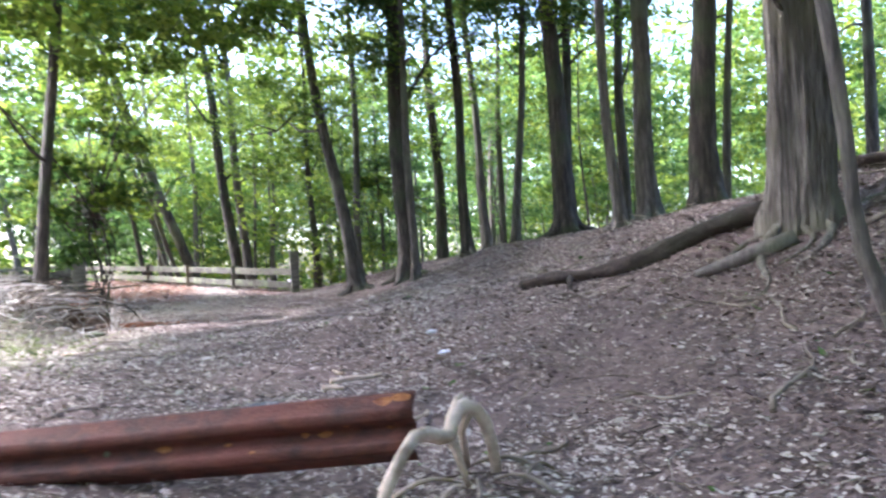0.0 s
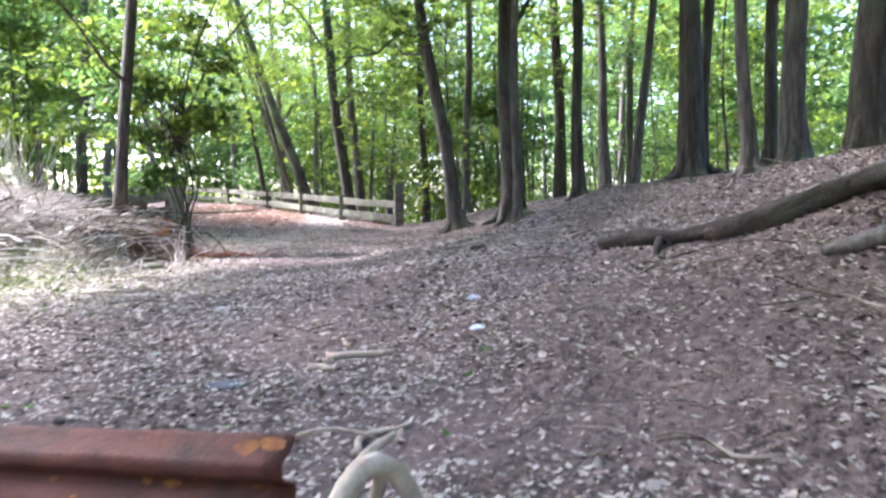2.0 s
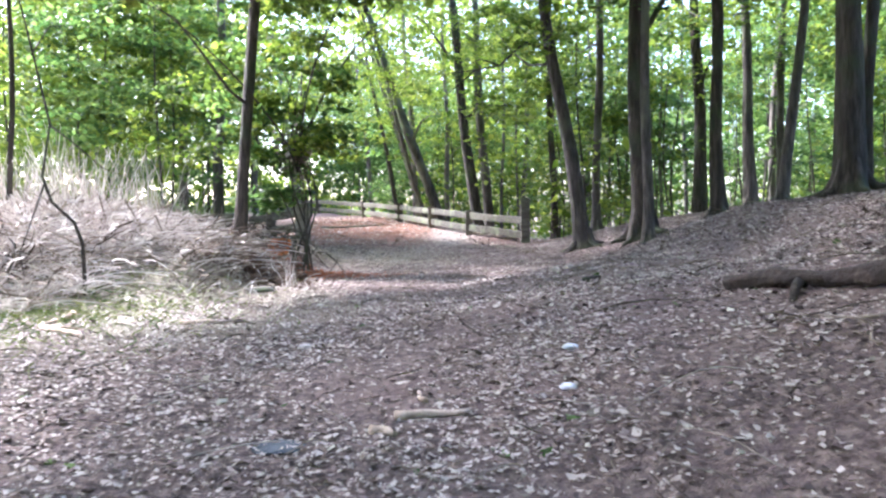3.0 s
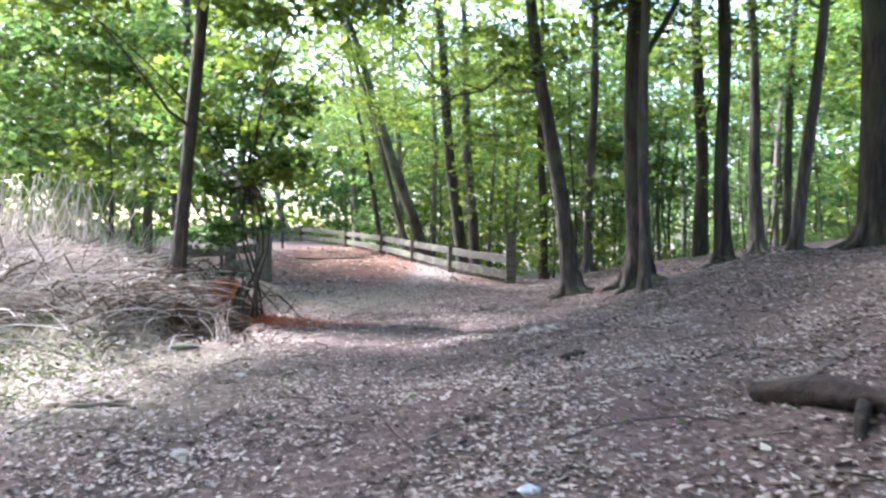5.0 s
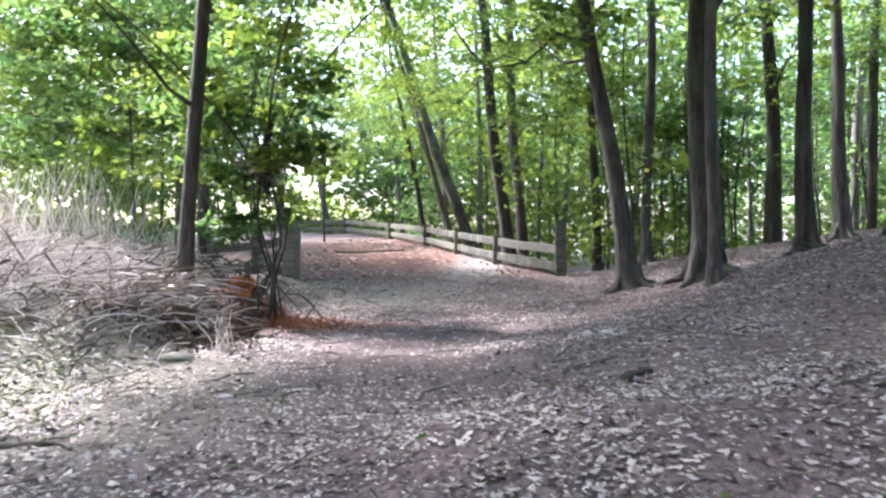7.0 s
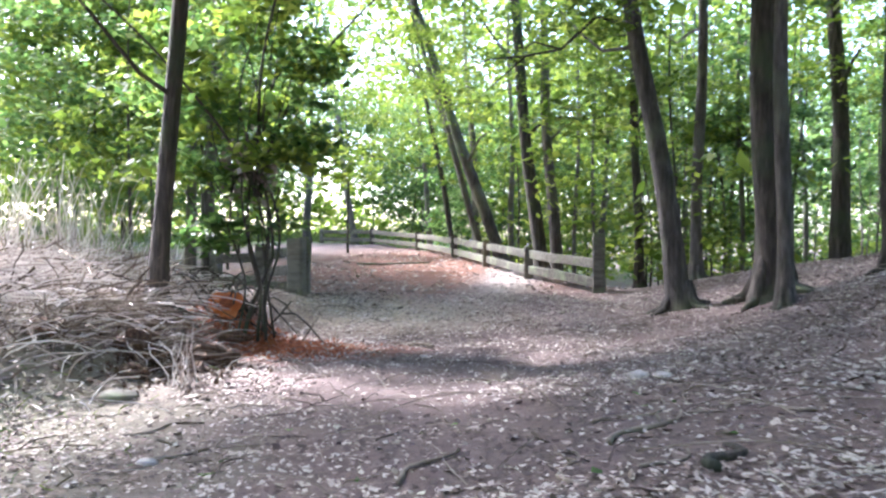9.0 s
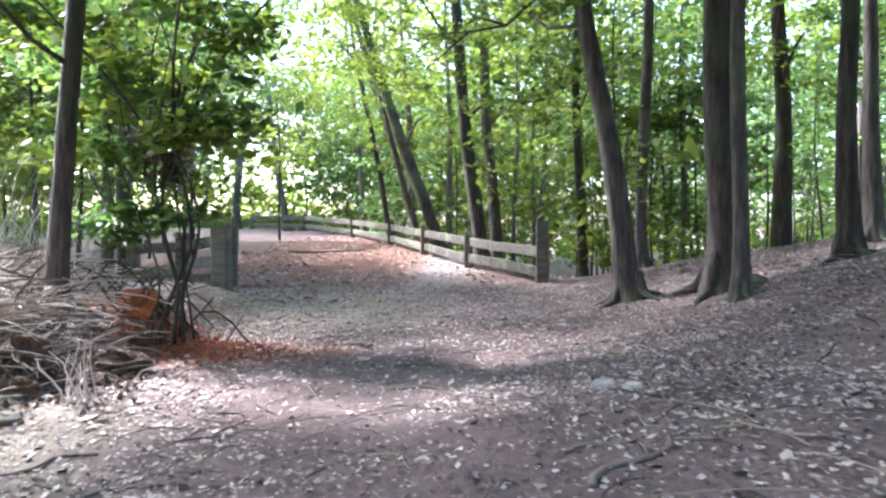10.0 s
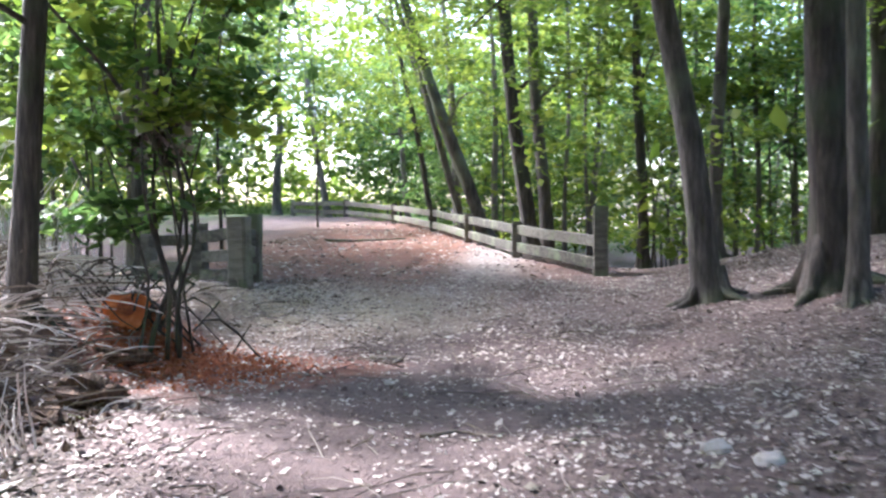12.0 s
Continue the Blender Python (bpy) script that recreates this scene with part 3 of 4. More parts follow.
part("overhanging_foliage", leaves("overhanging_foliage", over, 0.75, 0.14, LEAF_BRIGHT, sr), leafy, "yellow-green leaves overhanging the path, added for shade")
# limbs added to carry the shading sprays
for tip, r0 in (((2.2, -2.4, 5.4), 0.02), ((3.2, 3.2, 6.9), 0.024), ((-3.0, -2.0, 5.1), 0.02), ((-0.8, 3.2, 6.8), 0.018)):
    pts = [(0.1 + (tip[0] - 0.1) * q ** 1.3, tip[1] * q + 0.14 * math.sin(q * 7 + tip[0]), 1.6 + (tip[2] - 1.6) * q ** 0.8) for q in np.linspace(0, 1, 14)]
    v, f = tube(pts, [r0 * (1 - 0.8 * q) for q in np.linspace(0, 1, 14)], 7, 0.2, r0)
    part("limb", mesh("limb", v, f, DARK_BARK, True), leafy)
nest = clumped(sr, 260, 8, (0.1, 0.08, 0.12), ((0.0, 0.1, 1.95), (0.25, 0.2, 0.3)))
part("dead_leaf_clump", leaves("dead_leaf_clump", nest, 0.4, 0.09, LITTER, sr), leafy, "brown withered leaves caught in the vines")["kind"] = "stuff"
vr = random.Random(5)
for i in range(8):
    x0, y0 = 0.2 + vr.gauss(0, 0.13), -0.2 + vr.gauss(0, 0.12)
    top = (vr.uniform(-0.9, 0.8), vr.uniform(-0.3, 0.6), vr.uniform(2.4, 4.4))
    w1, w2, k = vr.uniform(0.12, 0.26), vr.uniform(0.05, 0.14), vr.uniform(4.5, 9.0)
    pts = [(x0 + (top[0] - x0) * q ** 1.6 + w1 * math.sin(i + q * k) * min(1, q * 4), y0 + (top[1] - y0) * q + w2 * math.cos(i * 2 + q * k), -0.1 + q * top[2]) for q in np.linspace(0, 1, 17)]
    r0 = vr.uniform(0.011, 0.024)
    v, f = tube(pts, [r0 * (1 - 0.6 * q) for q in np.linspace(0, 1, 17)], 6, 0.3, i)
    part("vine", mesh("vine", v, f, DARK_BARK, True), leafy, "dark twisting vine")
for i in range(5):
    x0 = -0.9 + 0.35 * i
    pts = [(x0 + 0.35 * math.sin(q * 2.5 + i), 0.1 * math.cos(q * 5 + i), 1.2 + 0.25 * i + 2.0 * (q - 0.5) ** 2 + 0.3 * q) for q in np.linspace(0, 1, 13)]
    v, f = tube(pts, [0.014 - 0.006 * q for q in np.linspace(0, 1, 13)], 6, 0.3, i)
    part("vine", mesh("vine", v, f, DARK_BARK, True), leafy, "dark twisting vine")


# ---- far woods ----
def far_woods():
    r = np.random.default_rng(12)
    cl = []
    for k in range(4200):
        a = r.uniform(0, 2 * np.pi)
        d = r.uniform(40, 64)
        x, y = 2 + d * np.sin(a), 12 + d * np.cos(a)
        cl.append((x, y, max(-1.0, ground_z(x, y)) + -1.5 + (21 if -4 < (y - 8) / max(0.1, abs(x - 2.6)) and x < 8 and y > 20 else 20) * r.random() ** 1.05))
    cl = np.array(cl)
    pts = cl[r.integers(0, len(cl), 380000)] + r.normal(0, 1, (380000, 3)) * np.array((1.5, 1.5, 0.7))
    return leaves("far_woods", pts, 0.6, 0.4, LEAF_BRIGHT, r)


tagged(new("far_woods", far_woods()), "bright green mass of distant woodland leaves", "woods", kind="stuff")


# ---- fence ----
def timber(name, a, b, width, height, mat, parent, seed, wobble=0.012):
    """A squared, weathered timber from a to b with worn edges; height runs upward."""
    rnd = random.Random(seed)
    a, b = Vector(a), Vector(b)
    d = (b - a).normalized()
    ref = Vector((0, 0, 1)) if abs(d.z) < 0.8 else Vector((0, 1, 0))
    side = d.cross(ref).normalized()
    up = side.cross(d).normalized()
    prof = [(-1, -0.8), (-0.8, -1), (0.8, -1), (1, -0.8), (1, 0.8), (0.8, 1), (-0.8, 1), (-1, 0.8)]
    verts, faces = [], []
    for i in range(6):
        q = i / 5
        c = a.lerp(b, q) + up * rnd.uniform(-wobble, wobble) + side * rnd.uniform(-wobble, wobble)
        for px, py in prof:
            verts.append(c + side * px * width / 2 * rnd.uniform(0.93, 1.04) + up * py * height / 2 * rnd.uniform(0.95, 1.04) - Vector(parent.location))
    for i in range(5):
        for k in range(8):
            faces.append((i * 8 + k, i * 8 + (k + 1) % 8, (i + 1) * 8 + (k + 1) % 8, (i + 1) * 8 + k))
    faces += [tuple(range(7, -1, -1)), tuple(40 + k for k in range(8))]
    return part(name, mesh(name, verts, faces, mat), parent)


def post(parent, x, y, w, h, seed, lean=0.0):
    z = ground_z(x, y)
    return timber("post", (x, y, z - 0.4), (x + lean, y, z + h), w, w, TIMBER, parent, seed, 0.006)


fence = empty("timber_fence", pose(3.35, 21.6, ground_z(3.35, 21.6)), "weathered grey timber post-and-rail fence along the path", "fence")
for i, (x, y) in enumerate(FENCE):
    post(fence, x, y, 0.24 if i == 0 else 0.2, 1.15 if i == 0 else 0.72, i)
    if i:
        px, py = FENCE[i - 1]
        za, zb = ground_z(px, py), ground_z(x, y)
        for k, h in enumerate((0.2, 0.56)):
            timber("rail", (px, py, za + h), (x, y, zb + h), 0.1, 0.19, RAIL, fence, 40 + i * 3 + k, 0.015)

left_fence = empty("timber_fence", pose(-1.64, 18.75, ground_z(-1.64, 18.75)), "grey timber fence with stout end post among shrubs", "fence")
LEFT = [(-1.64, 18.75, 0.27, 1.0), (-2.22, 20.6, 0.2, 1.1), (-2.6, 19.45, 0.2, 0.95), (-3.9, 20.3, 0.2, 0.9)]
for i, (x, y, w, h) in enumerate(LEFT):
    post(left_fence, x, y, w, h, 200 + i, -0.03 if i == 0 else 0.02)
for i, (p, q, heights) in enumerate(((0, 1, (0.22, 0.52, 0.8)), (0, 2, (0.2, 0.48, 0.78)), (2, 3, (0.3, 0.72)))):
    (xa, ya), (xb, yb) = LEFT[p][:2], LEFT[q][:2]
    for k, h in enumerate(heights):
        timber("rail", (xa, ya, ground_z(xa, ya) + h), (xb, yb, ground_z(xb, yb) + h - 0.02 * k), 0.09, 0.17, RAIL, left_fence, 210 + 5 * i + k)


# ---- rusty guard rail ----
def guard_rail():
    """A W-beam of road guard rail, rusted through, lying on its edge on two stub posts."""
    a, d = Vector((1.965, 3.9, 0.12)), Vector((-1.84, 0.95, -0.15)).normalized()
    side = Vector((d.y, -d.x, 0)).normalized()
    if side.y > 0:
        side = -side
    ob = empty("guard_rail", pose(a.x, a.y, ground_z(a.x, a.y)), "rusty red-brown corrugated steel guard rail near the ground", "guard rail")
    o = Vector(ob.location)
    # section: depth towards the path, height
    sec = [(0.0, 0.0), (0.012, 0.008), (0.02, 0.03), (0.075, 0.06), (0.083, 0.075), (0.083, 0.105), (0.075, 0.12), (0.015, 0.15), (0.008, 0.165),
           (0.015, 0.18), (0.075, 0.21), (0.083, 0.225), (0.083, 0.255), (0.075, 0.27), (0.02, 0.3), (0.012, 0.322), (0.0, 0.33)]
    n = 40
    verts, faces = [], []
    for i in range(n + 1):
        c = a + d * (3.8 * i / n)
        dent = 0.006 * noise.noise((i * 0.5, 2, 0))
        for k, (p, h) in enumerate(sec):
            q = noise.noise((i * 0.35, k * 0.6, 5)) * 0.004
            verts.append(c + side * (p + dent + q) + Vector((0, 0, h + q)) - o)
    m = len(sec)
    for i in range(n):
        for k in range(m - 1):
            faces.append((i * m + k, i * m + k + 1, (i + 1) * m + k + 1, (i + 1) * m + k))
    me = mesh("beam", verts, faces, RUST, True)
    b = part("beam", me, ob)
    b.modifiers.new("thick", "SOLIDIFY").thickness = 0.006
    rnd = random.Random(3)
    flakes = [(0.07, 0.305, 0.07), (0.15, 0.3, 0.06), (0.45, 0.165, 0.05), (0.55, 0.168, 0.04), (0.33, 0.2, 0.02), (0.12, 0.17, 0.03), (0.95, 0.155, 0.03), (1.3, 0.16, 0.05), (0.8, 0.12, 0.02), (1.7, 0.2, 0.03)]
    for along, h, s in flakes:
        p = float(np.interp(h, [q[1] for q in sec], [q[0] for q in sec]))
        c = a + d * along + side * (p + 0.009) + Vector((0, 0, h)) - o
        vs = []
        for k in range(7):
            t = 2 * math.pi * k / 7
            rr = s * rnd.uniform(0.5, 1.0)
            hh = h + math.sin(t) * rr * 0.4
            pp = float(np.interp(hh, [q[1] for q in sec], [q[0] for q in sec]))
            vs.append(a + d * (along + math.cos(t) * rr) + side * (pp + 0.006) + Vector((0, 0, hh)) - o)
        fs = [(7, k, (k + 1) % 7) for k in range(7)]
        part("rust_flake", mesh("rust_flake", vs + [c], fs, FLAKE), b, "orange flaking rust")
    for along in (1.6, 3.2):
        c = a + d * along
        timber("stub_post", (c.x - side.x * 0.08, c.y - side.y * 0.08, ground_z(c.x, c.y) - 0.3), (c.x - side.x * 0.08, c.y - side.y * 0.08, 0.25), 0.14, 0.14, TIMBER, ob, int(along * 10))


guard_rail()

# pale bleached branch by the rail's end
branch = empty("bleached_branch", pose(2.1, 3.8, ground_z(2.1, 3.8)), "pale bark-stripped crooked branch lying on the ground", "branch")


def limb_of(parent, name, pts, radii, mat, sides=10, wob=0.2, seed=1, label=""):
    o = Vector(parent.location)
    v, f = tube([Vector(p) - o for p in pts], radii, sides, wob, seed)
    return part(name, mesh(name, v, f, mat, True), parent, label)


limb_of(branch, "main_stem", [(1.62, 3.38, -0.02), (1.72, 3.46, 0.16), (1.79, 3.52, 0.24), (1.87, 3.6, 0.3), (1.95, 3.67, 0.29), (2.02, 3.72, 0.26), (2.08, 3.76, 0.25), (2.115, 3.81, 0.31), (2.15, 3.85, 0.345), (2.2, 3.88, 0.355), (2.26, 3.9, 0.325), (2.3, 3.89, 0.26), (2.32, 3.86, 0.17), (2.33, 3.84, 0.03)],
        [0.026, 0.028, 0.029, 0.03, 0.032, 0.034, 0.036, 0.038, 0.038, 0.038, 0.037, 0.034, 0.03, 0.025], BLEACHED)
limb_of(branch, "side_shoot", [(2.12, 3.82, 0.32), (2.17, 3.93, 0.36), (2.22, 4.05, 0.36), (2.27, 4.12, 0.37)], [0.024, 0.02, 0.017, 0.01], BLEACHED)
limb_of(branch, "side_shoot", [(2.08, 3.76, 0.25), (2.11, 3.74, 0.15), (2.14, 3.7, 0.02)], [0.024, 0.018, 0.012], BLEACHED)
limb_of(branch, "side_shoot", [(2.22, 3.88, 0.34), (2.2, 3.95, 0.22), (2.24, 4.0, 0.03)], [0.024, 0.02, 0.014], BLEACHED)

for x, y, ln, t in ((2.0, 3.55, 0.5, 0.9), (2.15, 3.6, 0.4, 1.3), (1.95, 3.75, 0.45, 0.3), (2.35, 3.6, 0.35, 2.3), (2.5, 3.75, 0.3, 0.6), (2.4, 3.95, 0.4, 2.7), (2.0, 5.1, 0.5, 0.1)):
    root = empty("dead_root", pose(x, y, ground_z(x, y)), "thin dead root curling from the soil", "root", "dead roots by the guard rail")
    pts = [(x + math.cos(t) * ln * q, y + math.sin(t) * ln * q, ground_z(x, y) + 0.02 + 0.07 * math.sin((q + 0.5) * 3.1)) for q in np.linspace(-0.5, 0.5, 6)]
    limb_of(root, "stem", pts, [0.014, 0.013, 0.012, 0.01, 0.008, 0.005], BLEACHED if ln > 0.42 else TWIG, 6)

# ---- fallen log and slope roots ----
log = empty("fallen_log", pose(4.9, 6.8, ground_z(4.9, 6.8)), "dark rotting fallen log lying down the slope", "log")
lp, lr = [], []
for q in np.linspace(0, 1, 34):
    x, y = 4.25 + 1.25 * q + 0.04 * math.sin(q * 9), 7.9 - 2.3 * q
    lp.append((x, y, ground_z(x, y) + 0.055 + 0.05 * q))
    lr.append(0.052 + 0.034 * q + 0.012 * noise.noise((q * 16, 3, 1)) + 0.008 * math.sin(q * 13))
limb_of(log, "stem", lp, lr, ROT, 18, 0.5)
limb_of(log, "branch_stub", [(4.55, 7.35, ground_z(4.55, 7.35) + 0.06), (4.46, 7.2, ground_z(4.46, 7.2) + 0.05), (4.4, 7.08, ground_z(4.4, 7.08) - 0.03)], [0.036, 0.03, 0.02], ROT)
low_root = empty("dead_bough", pose(5.0, 5.27, ground_z(5.0, 5.27)), "grey dead bough lying below the old tree", "branch")
limb_of(low_root, "stem", [(x, y, ground_z(x, y) + 0.05) for x, y in ((5.25, 5.02), (5.1, 5.15), (4.95, 5.3), (4.82, 5.43), (4.72, 5.55))], [0.06, 0.062, 0.055, 0.04, 0.02], BARK, 12, 0.4)


def stick(x, y, length, turn, r, mat, label, crook=0.06, lift=0.0, name="fallen_stick"):
    ob = empty(name, pose(x, y, ground_z(x, y)), label, "stick", "sticks on the ground")
    rnd = random.Random(int(x * 37 + y * 91))
    pts, rr = [], []
    for q in np.linspace(-0.5, 0.5, 8):
        px = x + math.cos(turn) * length * q - math.sin(turn) * crook * math.sin(q * 7 + x)
        py = y + math.sin(turn) * length * q + math.cos(turn) * crook * math.sin(q * 7 + x)
        pts.append((px, py, ground_z(px, py) + r * 0.7 + lift * (q + 0.5)))
        rr.append(r * (1.1 - 0.55 * (q + 0.5)) * rnd.uniform(0.85, 1.1))
    limb_of(ob, "stem", pts, rr, mat, 7, 0.2)
    if length > 0.5:
        p = Vector(pts[4])
        a = turn + 0.7
        limb_of(ob, "side_twig", [p, p + Vector((math.cos(a) * length * 0.15, math.sin(a) * length * 0.15, 0.02)), p + Vector((math.cos(a) * length * 0.3, math.sin(a) * length * 0.3, 0.01))], [r * 0.6, r * 0.4, r * 0.2], mat, 5)
    return ob


stick(2.18, 6.58, 0.44, 0.12, 0.032, BLEACHED, "pale split piece of wood on the path", 0.01)
stick(2.08, 6.92, 0.2, 1.9, 0.02, BLEACHED, "small pale wood splinter on the path", 0.01)
stick(1.94, 6.28, 0.17, -0.5, 0.03, BLEACHED, "short pale chip of wood", 0.01)
stick(2.25, 5.2, 0.5, 0.9, 0.02, BLEACHED, "pale stripped stick near the guard rail")
stick(2.7, 4.15, 0.45, 0.5, 0.02, TWIG, "brown twig among dead leaves")
stick(0.0, 9.2, 0.6, -0.05, 0.024, TWIG, "grey stick at the edge of the path")
stick(-0.28, 9.28, 0.3, 0.5, 0.026, BLEACHED, "pale curved stick at the path's edge")
stick(-1.5, 9.0, 1.6, -1.0, 0.035, BLEACHED, "pale bent bough at the edge of the brush", 0.16)
stick(1.13, 15.7, 0.42, -0.8, 0.025, TWIG, "small crooked stick lying on bare earth", 0.1)
stick(3.3, 10.7, 0.7, 0.9, 0.018, TWIG, "thin dark stick on the leafy slope")
stick(3.55, 10.05, 0.36, 1.2, 0.024, DARK_BARK, "short dark piece of rotten bough")
stick(2.2, 10.4, 0.5, 1.1, 0.014, TWIG, "thin twig on the path")
stick(0.8, 10.9, 0.6, 0.7, 0.012, TWIG, "thin twig on the path")
stick(0.3, 11.3, 0.5, 0.9, 0.014, TWIG, "thin twig on the path")
stick(2.1, 13.3, 0.5, 0.1, 0.014, TWIG, "thin twig on the trodden earth")
stick(4.6, 8.2, 0.6, 0.4, 0.02, TWIG, "brown stick on the slope")
stick(4.3, 6.6, 0.9, 2.3, 0.012, TWIG, "long brown stick below the old tree")
stick(4.5, 5.1, 0.8, 2.0, 0.013, TWIG, "long brown stick below the old tree")
stick(4.0, 3.7, 0.8, 0.6, 0.018, TWIG, "brown stick on the leafy slope")
stick(4.6, 4.6, 0.9, 1.3, 0.014, TWIG, "brown stick below the old tree")
tw = random.Random(61)
for i in range(16):
    stick(tw.uniform(5.7, 7.2), tw.uniform(3.9, 5.2), tw.uniform(0.5, 1.3), tw.uniform(0, 3.1), tw.uniform(0.012, 0.03), TWIG if i % 2 else BLEACHED, "grey dead stick behind the old tree's roots", 0.08, tw.uniform(0, 0.2))
for i in range(14):
    stick(tw.uniform(2.8, 5.2), tw.uniform(3.2, 11.5), tw.uniform(0.25, 0.7), tw.uniform(0, 3.1), tw.uniform(0.007, 0.014), TWIG, "thin brown stick among dead leaves", 0.05)
stick(6.9, 5.4, 1.2, 2.2, 0.1, ROT, "crumbling dark-brown rotten log behind the old tree", 0.05, name="rotten_log")
stick(-2.3, 27.6, 2.6, -0.45, 0.035, DARK_BARK, "long dark fallen bough across the red earth", 0.18, 0.1)


def stone(x, y, r, flat, mat, label, seed):
    bm = bmesh.new()
    bmesh.ops.create_icosphere(bm, subdivisions=3, radius=r)
    for vtx in bm.verts:
        k = 1 + 0.25 * noise.noise(vtx.co * (2.2 / r) + Vector((seed, 0, 0)))
        vtx.co = Vector((vtx.co.x * k * 1.2, vtx.co.y * k, vtx.co.z * k * flat))
    me = bpy.data.meshes.new("stone")
    bm.to_mesh(me)
    bm.free()
    me.materials.append(mat)
    me.polygons.foreach_set("use_smooth", [True] * len(me.polygons))
    ob = new("stone", me)
    ob.location = (x, y, ground_z(x, y) + r * flat * 0.3)
    return tagged(ob, label, "stone", "stones on the ground")


stone(3.38, 12.5, 0.06, 0.8, STONE, "pale rounded stone on dead leaves", 1)
stone(3.52, 12.15, 0.055, 0.6, STONE, "pale rounded stone beside another stone", 2)
stone(-0.5, 12.0, 0.13, 0.4, TIMBER, "flat grey-tan slab at the brush's edge", 3)
stone(1.38, 6.15, 0.12, 0.1, SLATE, "flat dark slate-coloured stone in the leaves", 4)
stone(0.6, 10.6, 0.05, 0.5, STONE, "small pale stone on the path", 5)
stone(1.0, 8.3, 0.05, 0.5, STONE, "small pale stone on the path", 6)
for x, y in ((3.05, 7.3), (2.98, 6.7)):
    s = stone(x, y, 0.045, 0.5, LITTERED, "crumpled bluish-white paper scrap on the leaves", 9)
    s.name = "paper_scrap"
    tagged(s, category="litter", group="litter on the ground")


# ---- stump and rotten wood ----
stump = empty("cut_stump", pose(-1.2, 15.22, ground_z(-1.2, 15.22)), "fresh-cut orange-red log end under dark twigs", "stump")
v, f = tube([(-0.35, 0.5, 0.1), (-0.15, 0.25, 0.13), (0.0, 0.03, 0.15), (0.04, -0.06, 0.15)], [0.15, 0.17, 0.18, 0.185], 18, 0.5, 4)
part("log_body", mesh("log_body", v, f, ROT, True), stump)
v, f = tube([(0.04, -0.06, 0.15), (0.05, -0.085, 0.15)], [0.175, 0.155], 18, 0.5, 4)
part("cut_face", mesh("cut_face", v, f, CUT), stump, "bright orange cut face")
v, f = tube([(0.055, -0.088, 0.19), (0.06, -0.1, 0.19)], [0.085, 0.07], 12, 0.6, 9)
part("rotten_heart", mesh("rotten_heart", v, f, SAWDUST), stump, "dark red rotten heart of the cut")
v, f = tube([(-0.13, -0.09, 0.06), (-0.14, -0.1, 0.18), (-0.12, -0.09, 0.29)], [0.02, 0.026, 0.016], 8, 0.3, 2)
part("splinter", mesh("splinter", v, f, BLEACHED, True), stump, "pale splintered edge of sapwood")
rr = random.Random(12)
for i in range(38):
    a = rr.uniform(0, 6.28)
    x, y = -1.3 + rr.gauss(0, 0.42), 15.62 + rr.gauss(0, 0.24)
    pts = [(x + math.cos(a) * q * 0.7, y + math.sin(a) * q * 0.5, ground_z(x, y) + 0.12 + 0.28 * math.sin(q * 3 + i)) for q in np.linspace(-0.5, 0.7, 6)]
    limb_of(stump, "twig", pts, [0.012, 0.012, 0.011, 0.009, 0.007, 0.004], DARK_BARK, 5, 0.2, i)


def crumbs(name, x, y, n, spread, size, mat, label):
    r = np.random.default_rng(int(abs(x * 10)))
    verts, faces = [], []
    for i in range(n):
        px, py = x + r.normal(0, spread[0]), y + r.normal(0, spread[1])
        s = size * r.uniform(0.4, 1.5)
        c = Vector((px, py, ground_z(px, py) + s * 0.3))
        rot = Euler(r.uniform(0, 6, 3)).to_matrix()
        b = len(verts)
        verts += [c + rot @ Vector(p) * s for p in ((1, 0, 0), (-0.4, 0.6, 0), (-0.5, -0.6, 0), (0, 0, 0.6), (0, 0, -0.5))]
        faces += [(b, b + 1, b + 3), (b + 1, b + 2, b + 3), (b + 2, b, b + 3), (b + 1, b, b + 4), (b + 2, b + 1, b + 4), (b, b + 2, b + 4)]
    tagged(new(name, mesh(name, verts, faces, mat)), label, "wood debris", kind="stuff")


crumbs("rotten_wood_crumbs", -0.55, 15.15, 1500, (0.42, 0.3), 0.03, SAWDUST, "red-brown crumbled rotten wood spilled by the stump")
crumbs("bark_crumbs", -0.8, 13.1, 420, (0.35, 0.4), 0.035, BROWN_ROT, "dark brown bark pieces at the brush's foot")


def rotten_chunk(x, y, size, turn, seed):
    """A split block of crumbling wood with a fibrous, broken outline."""
    bm = bmesh.new()
    bmesh.ops.create_icosphere(bm, subdivisions=4, radius=0.6)
    for vtx in bm.verts:
        c = vtx.co.copy()
        k = 1 + 0.6 * noise.noise(Vector((c.x * 1.2, c.y * 4.0, c.z * 4.0)) + Vector((seed * 3.1, 0, 0))) + 0.35 * noise.noise(Vector((c.x * 3, c.y * 11, c.z * 11)))
        vtx.co = Vector((c.x * size[0] * (1 + 0.5 * noise.noise((c.y * 5, c.z * 5, seed))), c.y * size[1] * k, c.z * size[2] * k))
    me = bpy.data.meshes.new("rotten_log_piece")
    bm.to_mesh(me)
    bm.free()
    me.materials.append(BROWN_ROT)
    ob = new("rotten_log_piece", me)
    ob.matrix_world = Matrix.Translation((x, y, ground_z(x, y) + size[2] * 0.32)) @ Euler((0.2, 0.08, turn)).to_matrix().to_4x4()
    tagged(ob, "crumbling brown lump of rotten log", "rotten wood", "pieces of rotten log")


